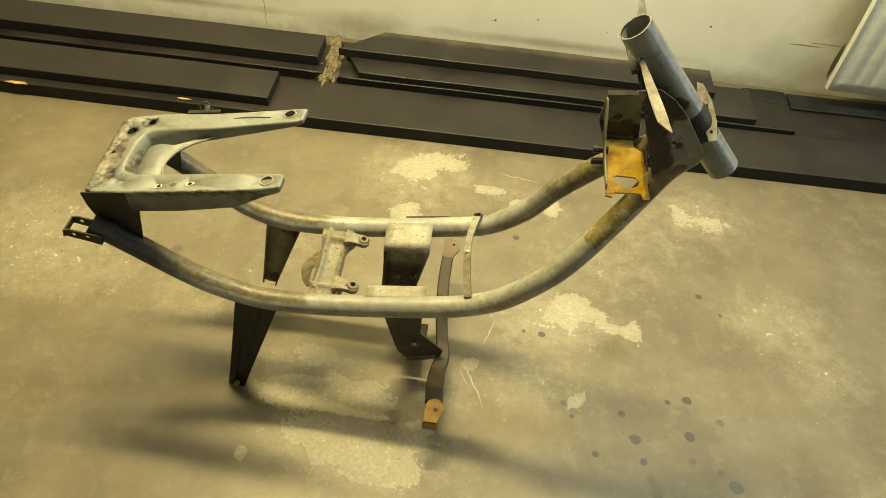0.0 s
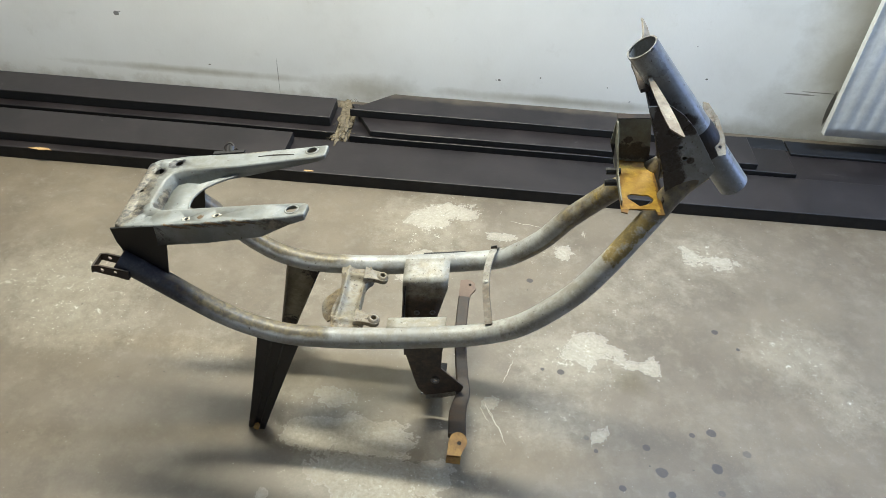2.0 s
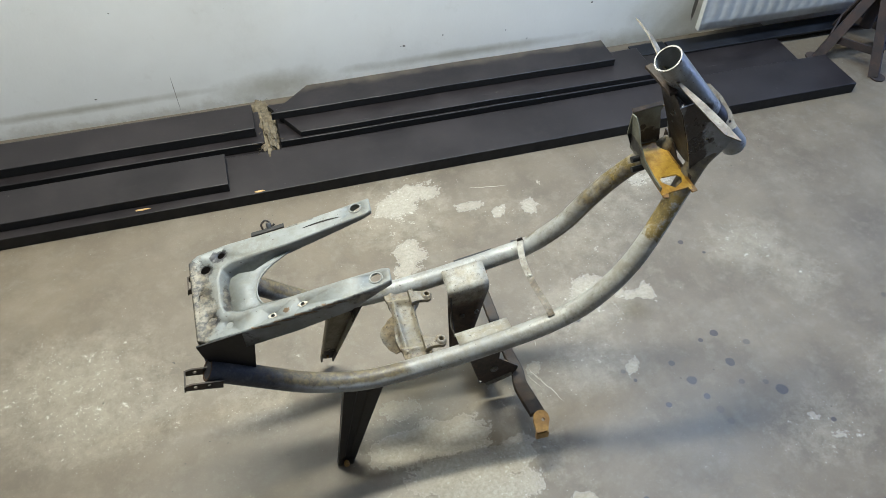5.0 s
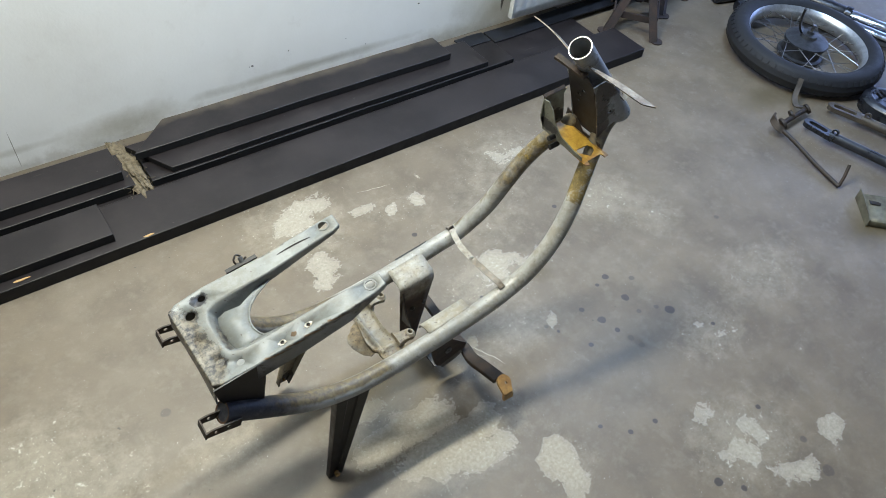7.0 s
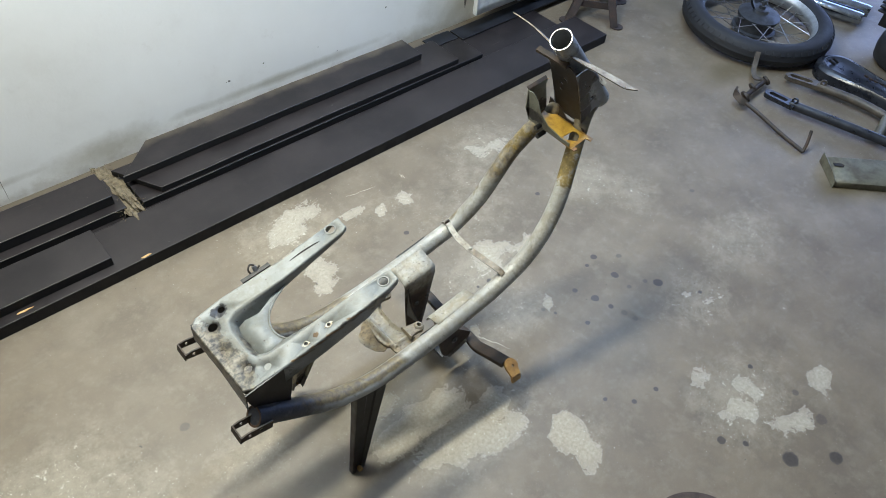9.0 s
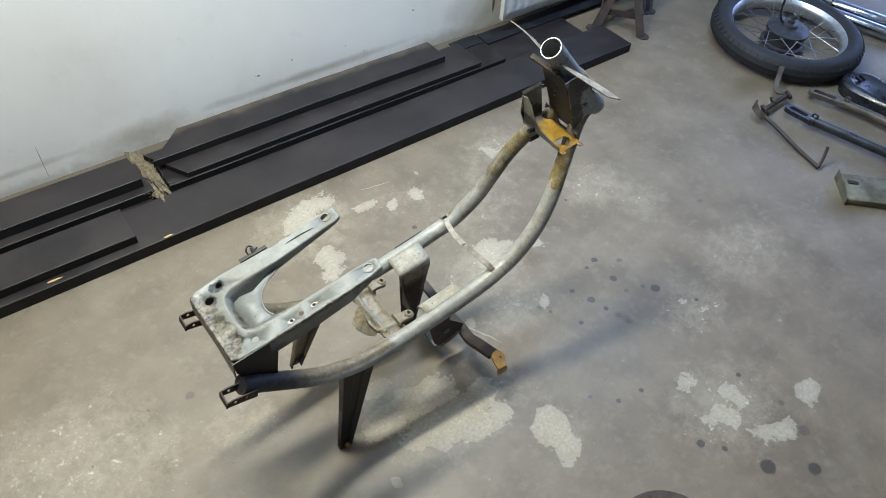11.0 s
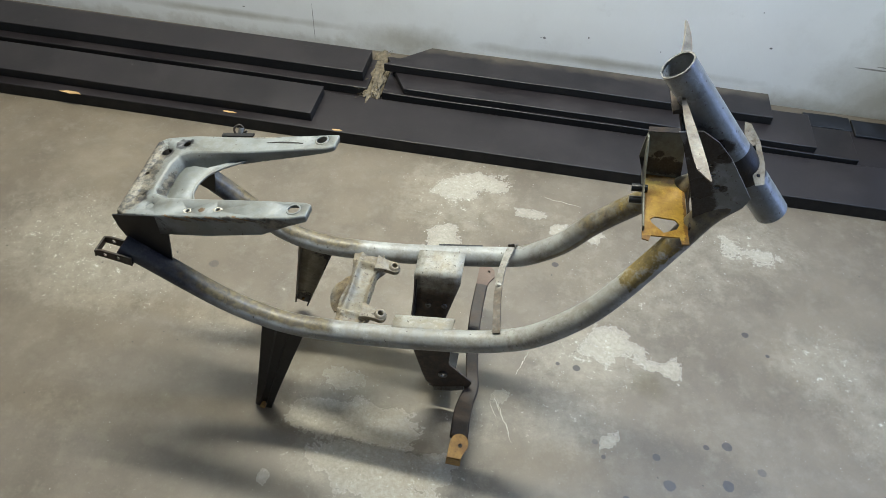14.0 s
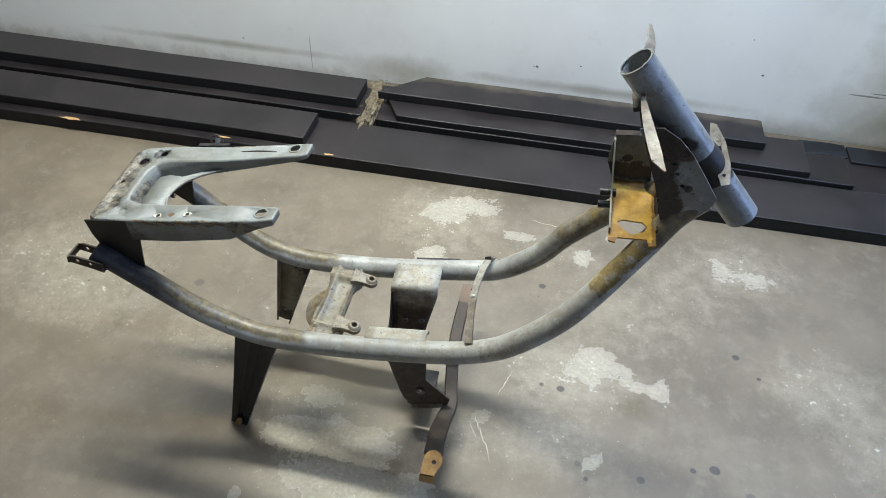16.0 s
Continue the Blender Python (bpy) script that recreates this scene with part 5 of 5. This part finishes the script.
# ---------------------------------------------------------------- parts laid out on the floor beyond
def wheel():
    root = thing("motorcycle_wheel", 1.968, 1.148, 0.0, "spoked wheel with black tyre and drum hub lying flat", "wheel", 20)
    tilt = pose(0, 0, 0.060, 2.0, -1.5, 0) @ Matrix.Diagonal((0.975, 0.975, 0.975, 1))

    def put(ob):
        ob.matrix_local = tilt
        return ob

    bm = bmesh.new()
    prof = []
    for a in np.linspace(-2.35, 2.35, 21):
        r = 0.265 + 0.044 * math.cos(a)
        if abs(a) < 0.95:
            r -= 0.0025 * (1 if int(round((a + 2.35) / 0.235)) % 2 else 0)
        prof.append((r, 0.045 * math.sin(a)))
    prof += [(0.238, 0.026), (0.238, -0.026)]
    lathe(bm, prof, 96, closed=True)
    put(part("tyre", bm, RUBBER, root, "black ribbed rubber tyre"))
    bm = bmesh.new()
    box(bm, -0.002, 0.0035, -0.009, 0.009, -0.008, 0.008)
    block = part("tread_block", bm, RUBBER, root, smooth=False)
    for k in range(64):
        for s in (-1, 1):
            ob = block if k == 0 and s < 0 else new("tread_block", block.data)
            ob.parent = root
            ob.matrix_local = tilt @ Matrix.Rotation(2 * math.pi * k / 64 + (0.02 if s > 0 else 0), 4, "Z") @ pose(0.298, 0, s * 0.026, 0, -s * 38, 0)
    bm = bmesh.new()
    lathe(bm, [(0.221, -0.012), (0.221, 0.012), (0.225, 0.018), (0.230, 0.026), (0.236, 0.033), (0.2385, 0.034), (0.240, 0.031), (0.234, 0.022), (0.234, -0.022), (0.240, -0.031), (0.2385, -0.034), (0.236, -0.033), (0.230, -0.026), (0.225, -0.018)], 72, closed=True)
    put(part("rim", bm, RIMSTEEL, root, "dull chromed steel rim"))
    bm = bmesh.new()
    lathe(bm, [(0.0, -0.05), (0.080, -0.05), (0.090, -0.046), (0.090, -0.036), (0.078, -0.032), (0.078, 0.008), (0.086, 0.012), (0.086, 0.022), (0.060, 0.030), (0.034, 0.034), (0.030, 0.046), (0.014, 0.048), (0.014, 0.060), (0.0, 0.060)], 48)
    hub = put(part("hub", bm, HUBGREY, root, "dull grey brake drum hub"))
    bm = bmesh.new()
    path = smooth_path([(-0.015, 0.03, 0.050), (-0.022, 0.045, 0.070), (-0.018, 0.055, 0.100), (-0.012, 0.060, 0.135)], 4)
    strap(bm, path, (1, 0, 0), 0.020, 0.008)
    put(part("brake_lever", bm, BLACKSTEEL, root, "dark brake lever standing up from the hub"))
    bm = bmesh.new()
    sweep(bm, [Vector((0, 0, 0.06)), Vector((0, 0, 0.085))], 0.007, 12)
    put(part("axle", bm, BARE, root))
    base = None
    for k in range(36):
        a = 2 * math.pi * k / 36
        s = 1 if k % 2 else -1
        swing = 0.62 * (1 if (k // 2) % 2 else -1)
        p = Vector((0.084 * math.cos(a + swing), 0.084 * math.sin(a + swing), 0.017 if s > 0 else -0.041))
        q = Vector((0.216 * math.cos(a), 0.216 * math.sin(a), 0.004 * s))
        if base is None:
            bm = bmesh.new()
            sweep(bm, [Vector((0, 0, 0)), Vector((0, 0, 1))], 0.0017, 6)
            base = part("spoke", bm, BARE, root)
            ob = base
        else:
            ob = new("spoke", base.data)
            ob.parent = root
        d = q - p
        ob.matrix_local = tilt @ Matrix.Translation(p) @ d.to_track_quat("Z", "Y").to_matrix().to_4x4() @ Matrix.Diagonal((1, 1, d.length, 1))


wheel()


def jack_stand(x, y, turn, height, label):
    """A welded angle-iron axle stand with four splayed legs and braces."""
    root = thing("axle_stand", x, y, 0.0, label, "axle stand", turn, "axle stands by the radiator")
    feet = [(sx * 0.105, sy * 0.105) for sx, sy in ((-1, -1), (1, -1), (1, 1), (-1, 1))]
    for fx, fy in feet:
        bm = bmesh.new()
        a, b = Vector((fx, fy, 0.006)), Vector((fx * 0.27, fy * 0.27, height - 0.05))
        d = (b - a).normalized()
        sx, sy = math.copysign(1, fx), math.copysign(1, fy)
        strap(bm, [a, b], (-sx, 0, 0), 0.030, 0.005)
        strap(bm, [a + Vector((sx * 0.013, -sy * 0.013, 0)), b + Vector((sx * 0.013, -sy * 0.013, 0))], (0, sy, 0), 0.030, 0.005)
        leg = part("leg", bm, RUSTIRON, root)
        bm = bmesh.new()
        lathe(bm, [(0.0, 0.0), (0.024, 0.0), (0.024, 0.005), (0.0, 0.007)], 18, pose(fx, fy, 0.0))
        part("foot_plate", bm, RUSTIRON, leg)
    for i in range(4):
        (ax, ay), (bx, by) = feet[i], feet[(i + 1) % 4]
        bm = bmesh.new()
        k = 0.80
        strap(bm, [(ax * k, ay * k, height * 0.25), (bx * k, by * k, height * 0.25)], (0, 0, 1), 0.026, 0.005)
        part("brace", bm, RUSTIRON, root)
    bm = bmesh.new()
    box(bm, -0.038, 0.038, -0.038, 0.038, height - 0.06, height - 0.02, 0.003)
    part("collar", bm, RUSTIRON, root)
    bm = bmesh.new()
    sweep(bm, [Vector((0, 0, height * 0.35)), Vector((0, 0, height + 0.04))], 0.019, 16)
    part("post", bm, RUSTIRON, root)
    bm = bmesh.new()
    box(bm, -0.05, 0.05, -0.025, 0.025, height + 0.04, height + 0.052, 0.002)
    for s in (-1, 1):
        box(bm, s * 0.046 - 0.005, s * 0.046 + 0.005, -0.025, 0.025, height + 0.05, height + 0.068, 0.002)
    part("saddle", bm, RUSTIRON, root, "worn brown saddle")


jack_stand(1.530, 1.645, 40, 0.29, "rusty brown welded axle stand with splayed legs")
jack_stand(1.765, 1.775 - 0.02, 18, 0.30, "dark rusty axle stand standing close to the radiator")


def bent_lever():
    """A brake pedal linkage: a pivot with lugs, a long rod and a raised end."""
    root = thing("brake_pedal", 1.46, 0.85, 0.0, "rusty brown brake pedal linkage lying on the floor", "brake pedal")
    o = Vector((1.46, 0.85, 0))

    def L(*pts):
        return smooth_path([Vector(p) - o for p in pts], 5)

    bm = bmesh.new()
    sweep(bm, L((1.456, 0.868, 0.030), (1.446, 0.80, 0.024), (1.424, 0.70, 0.014), (1.404, 0.598, 0.009)), 0.0072, 10)
    rod = part("rod", bm, BROWNSTEEL, root)
    bm = bmesh.new()
    sweep(bm, L((1.404, 0.599, 0.010), (1.424, 0.606, 0.036), (1.446, 0.618, 0.066)), 0.0052, 10)
    part("upturned_end", bm, BROWNSTEEL, root)
    bm = bmesh.new()
    sweep(bm, L((1.470, 0.885, 0.030), (1.55, 0.893, 0.030), (1.640, 0.897, 0.030)), 0.0095, 14)
    part("cross_tube", bm, BROWNSTEEL, root)
    bm = bmesh.new()
    strap(bm, L((1.452, 0.862, 0.030), (1.446, 0.885, 0.036), (1.456, 0.912, 0.044), (1.478, 0.925, 0.046)), (0.6, 0.2, 0.8), 0.022, 0.007)
    part("pivot_bracket", bm, BROWNSTEEL, root)
    for p, s in (((1.474, 0.884, 0.034), 0.75), ((1.552, 0.902, 0.032), 0.62), ((1.640, 0.897, 0.030), 0.62)):
        bm = bmesh.new()
        m = frame_of(Vector(p) - o, (0.2, 0.9, 0.3), (-0.5, 0.1, 0.85))
        plate(bm, circle(0, 0, 0.030 * s, 16, 0.9), [circle(0, 0, 0.009 * s, 10)], 0.008, m)
        part("lug", bm, BROWNSTEEL, root)
    bm = bmesh.new()
    strap(bm, L((1.640, 0.900, 0.034), (1.628, 0.930, 0.030), (1.645, 0.955, 0.040), (1.672, 0.972, 0.062), (1.692, 0.985, 0.088)), (0.6, -0.6, 0.1), 0.018, 0.006)
    part("curved_arm", bm, ARMBROWN, root)


bent_lever()


def swing_arm(points, radius, label, material, cross=None):
    """A swing-arm half: a tube with a flattened slotted end."""
    o = Vector(points[0])
    root = thing("swing_arm", o.x, o.y, 0.0, label, "swing arm", 0, "swing arms laid on the floor")
    o.z = 0
    pts = [Vector(p) - o for p in points]
    bm = bmesh.new()
    sweep(bm, smooth_path(pts[1:], 6), radius, 16)
    arm = part("tube", bm, material, root)
    d = (pts[1] - pts[0]).normalized()
    bm = bmesh.new()
    L = (pts[1] - pts[0]).length + 0.02
    ends = lambda r0, r1: [(0.012 + r0 * math.cos(a), r1 * math.sin(a)) for a in np.linspace(math.pi / 2, 3 * math.pi / 2, 9)] + [(L, -r1), (L, r1)]
    slot = [(0.016 + 0.010 * math.cos(a), 0.010 * math.sin(a)) for a in np.linspace(math.pi / 2, 3 * math.pi / 2, 7)] + [(L * 0.62 + 0.010 * math.cos(a), 0.010 * math.sin(a)) for a in np.linspace(-math.pi / 2, math.pi / 2, 7)]
    plate(bm, ends(0.023, 0.021), [slot], 0.016, frame_of(pts[0] - Vector((0, 0, 0.007)), d, Vector((0, 0, 1)).cross(d)))
    part("slotted_end", bm, material, arm)
    bm = bmesh.new()
    q = pts[1] + (pts[2] - pts[1]) * 0.1
    plate(bm, circle(0, 0.010, 0.012, 14), [circle(0, 0.011, 0.006, 10)], 0.008, frame_of(q + Vector((0, 0, 0.010)), d, Vector((0.1, 0.1, 1.0))))
    part("lug", bm, material, arm)
    if cross:
        bm = bmesh.new()
        sweep(bm, [Vector(cross[0]) - o, Vector(cross[1]) - o], 0.016, 14)
        part("cross_tube", bm, OLIVE, root)


swing_arm([(1.574, 0.848, 0.03), (1.582, 0.765, 0.03), (1.617, 0.62, 0.032), (1.665, 0.40, 0.034), (1.69, 0.25, 0.034), (1.69, 0.12, 0.034)], 0.0165, "black swing arm tube with slotted end on the floor", BLACKPAINT)
swing_arm([(1.742, 0.862, 0.03), (1.778, 0.762, 0.03), (1.808, 0.60, 0.032), (1.790, 0.43, 0.034), (1.765, 0.30, 0.034), (1.755, 0.15, 0.034)], 0.016, "brown-grey swing arm tube with slotted end on the floor", ARMBROWN, ((1.79, 0.50, 0.034), (1.655, 0.472, 0.034)))


def sheet_channel():
    root = thing("sheet_channel", 1.40, 0.55, 0.0, "olive grey folded sheet channel with a torn slot", "channel")
    o = Vector((1.40, 0.55, 0))
    a, b = Vector((1.372, 0.492, 0)) - o, Vector((1.562, 0.306, 0)) - o
    d = (b - a).normalized()
    side = Vector((-d.y, d.x, 0))
    side = side if side.x > 0 else -side
    bm = bmesh.new()
    rows = []
    for k in range(9):
        t = k / 8
        c = a + d * 0.62 * t
        w = 0.062 + 0.006 * t
        h = 0.028 + 0.006 * math.sin(t * 3)
        rows.append([bm.verts.new(c + side * u + Vector((0, 0, z))) for u, z in ((-w, 0.002), (-w, h * 0.8), (-w * 0.8, h), (w * 0.8, h + 0.006), (w, h * 0.9), (w, 0.002))])
    for p, q in zip(rows, rows[1:]):
        for i in range(5):
            bm.faces.new((p[i], p[i + 1], q[i + 1], q[i]))
    body = part("body", bm, OLIVE, root, modifiers=[("SOLIDIFY", {"thickness": 0.0025, "offset": -1})])
    bm = bmesh.new()
    plate(bm, [(-0.066, 0), (0.066, 0), (0.068, 0.037), (0.03, 0.037), (-0.03, 0.032), (-0.064, 0.026)], [], 0.003, frame_of(a - d * 0.003 + Vector((0, 0, 0.001)), side, (0, 0, 1)))
    part("end_lip", bm, OLIVE, body)
    # dark plate on the sheet paints the slot's shaded depth; nothing is cut
    bm = bmesh.new()
    plate(bm, [(0.0, -0.007), (0.03, -0.009), (0.036, 0.0), (0.028, 0.007), (0.0, 0.008)], [], 0.001, frame_of(a + d * 0.012 + side * 0.012 + Vector((0, 0, 0.0350)), d, side))
    part("slot_shade", bm, HOLESHADE, body)


sheet_channel()


def chain_case():
    """A black pressed cover with a rounded end and a pale worn patch, chain spilling out of it."""
    root = thing("chain_case", 1.95, 0.85, 0.0, "black pressed chain case with a rounded end lying on the floor", "chain case")
    o = Vector((1.95, 0.85, 0))
    a, b = Vector((1.945, 0.765, 0)) - o, Vector((1.915, 0.30, 0)) - o
    d = (b - a).normalized()
    side = Vector((d.y, -d.x, 0))
    bm = bmesh.new()
    outline = [(0.085 * math.cos(t), 0.085 * math.sin(t)) for t in np.linspace(math.pi * 0.5, math.pi * 1.5, 18)] + [(0.16, -0.062), (0.52, -0.05), (0.52, 0.05), (0.16, 0.062)]
    m = frame_of(a + Vector((0, 0, 0.002)), d, side)
    sign = 1 if m.col[2].z > 0 else -1
    rings = []
    for off, z in ((0.0, 0.0), (0.0, 0.040), (0.010, 0.050), (0.028, 0.053), (0.04, 0.047)):
        rings.append([bm.verts.new(m @ Vector((u * (1 - off / 0.09) if u < 0.1 else u, v * (1 - off / 0.09), z * sign))) for u, v in outline])
    for p, q in zip(rings, rings[1:]):
        for i in range(len(outline)):
            j = (i + 1) % len(outline)
            bm.faces.new((p[i], p[j], q[j], q[i]))
    bm.faces.new(rings[-1])
    part("cover", bm, BLACKPAINT, root)
    bm = bmesh.new()
    for k in range(16):
        c = m @ Vector((0.10 + k * 0.020, -0.004 + 0.004 * math.sin(k * 1.3), 0.0))
        c.z = 0.058
        plate(bm, circle(0, 0, 0.009, 8, 0.6), [], 0.006, frame_of(c, d, Vector((0, 0, 1)).cross(d)))
    tagged(part("chain_links", bm, BROWNSTEEL, root), kind="stuff")
    for s in (-0.012, 0.012):
        bm = bmesh.new()
        c = m @ Vector((-0.03 + abs(s), s, 0))
        sweep(bm, [Vector((c.x, c.y, 0.05)), Vector((c.x - 0.015, c.y + 0.02, 0.064))], 0.0045, 8)
        part("stud", bm, BLACKSTEEL, root)


chain_case()


def fork_leg(a, b, label, r=0.021, chrome=0.55, group="fork legs beyond the wheel"):
    """A telescopic fork leg: dark slider, chromed stanchion, collar and cap."""
    a, b = Vector(a), Vector(b)
    root = thing("fork_leg", a.x, a.y, 0.0, label, "fork leg", 0, group)
    o = Vector((a.x, a.y, 0))
    a, b = a - o, b - o
    at = lambda t: a + (b - a) * t
    for name, t0, t1, rad, mat in (("cap", 0.0, 0.03, r * 1.12, BLACKPAINT), ("slider", 0.03, 1 - chrome, r * 1.15, BLACKPAINT), ("collar", 1 - chrome, 1 - chrome + 0.05, r * 1.3, BLACKPAINT), ("stanchion", 1 - chrome + 0.05, 1.0, r, CHROME)):
        bm = bmesh.new()
        p = [at(t0), at(t0) + (at(t1) - at(t0)) * 0.04, at(t0) + (at(t1) - at(t0)) * 0.96, at(t1)]
        sweep(bm, p, lambda t, q=rad: q if 0.02 < t < 0.98 else q * 0.92, 20)
        part(name, bm, mat, root)


fork_leg((2.02, 1.505, 0.024), (2.42, 1.36, 0.024), "black shock absorber with chromed rod on the floor", 0.021, 0.75, "shock absorbers beyond the wheel")
fork_leg((1.995, 1.60, 0.024), (2.40, 1.50, 0.024), "black shock absorber with chromed rod on the floor", 0.021, 0.75, "shock absorbers beyond the wheel")
fork_leg((2.27, 1.43, 0.032), (2.405, 0.90, 0.032), "black fork leg with bright chromed tube on the floor", 0.026, 0.62)
fork_leg((2.36, 1.44, 0.032), (2.50, 0.91, 0.032), "black fork leg with bright chromed tube on the floor", 0.026, 0.62)


def engine():
    root = thing("engine", 2.36, 0.69, 0.0, "black finned single-cylinder engine resting on the floor", "engine")
    bm = bmesh.new()
    prof = [(0.0, 0.0), (0.105, 0.0), (0.128, 0.02), (0.134, 0.06), (0.130, 0.10), (0.112, 0.125), (0.05, 0.14), (0.0, 0.142)]
    lathe(bm, prof, 36, pose(-0.10, -0.06, 0.0))
    lathe(bm, prof, 36, pose(0.08, -0.16, 0.0) @ Matrix.Diagonal((0.9, 0.9, 0.9, 1)))
    part("crankcase", bm, ENGINEBLACK, root)
    bm = bmesh.new()
    for k in range(9):
        box(bm, -0.075, 0.085, -0.02, 0.14, 0.14 + k * 0.018, 0.147 + k * 0.018, 0.002)
    box(bm, -0.05, 0.06, 0.0, 0.12, 0.08, 0.30, 0.004)
    tagged(part("finned_barrel", bm, ENGINEBLACK, root), "black finned cylinder barrel")
    bm = bmesh.new()
    lathe(bm, [(0.0, 0.148), (0.034, 0.146), (0.040, 0.141), (0.040, 0.135)], 24, pose(-0.10, -0.06, 0.0))
    part("cover", bm, ALLOY, root)


engine()


def floor_drain():
    root = thing("floor_drain", 0.029, 0.044, 0.0, "rusty round cast iron floor drain with small holes", "drain")
    bm = bmesh.new()
    lathe(bm, [(0.124, 0.0), (0.124, 0.004), (0.119, 0.006), (0.098, 0.006), (0.096, 0.003)], 48)
    part("ring", bm, DRAINRUST, root)
    bm = bmesh.new()
    holes = [circle(0, 0, 0.005, 8)]
    for r, n in ((0.020, 6), (0.040, 12), (0.060, 18), (0.080, 24)):
        holes += [circle(r * math.cos(a), r * math.sin(a), 0.0055, 8) for a in np.linspace(0, 2 * math.pi, n, endpoint=False)]
    plate(bm, circle(0, 0, 0.096, 48), holes, 0.003, Matrix.Translation((0, 0, 0.002)))
    part("grate", bm, DRAINRUST, root, "brown rusty drilled grate")
    # flat dark disc paints the shade seen through the grate holes
    bm = bmesh.new()
    lathe(bm, [(0.0, 0.0008), (0.096, 0.0008)], 32)
    part("sump_shade", bm, HOLESHADE, root)


floor_drain()
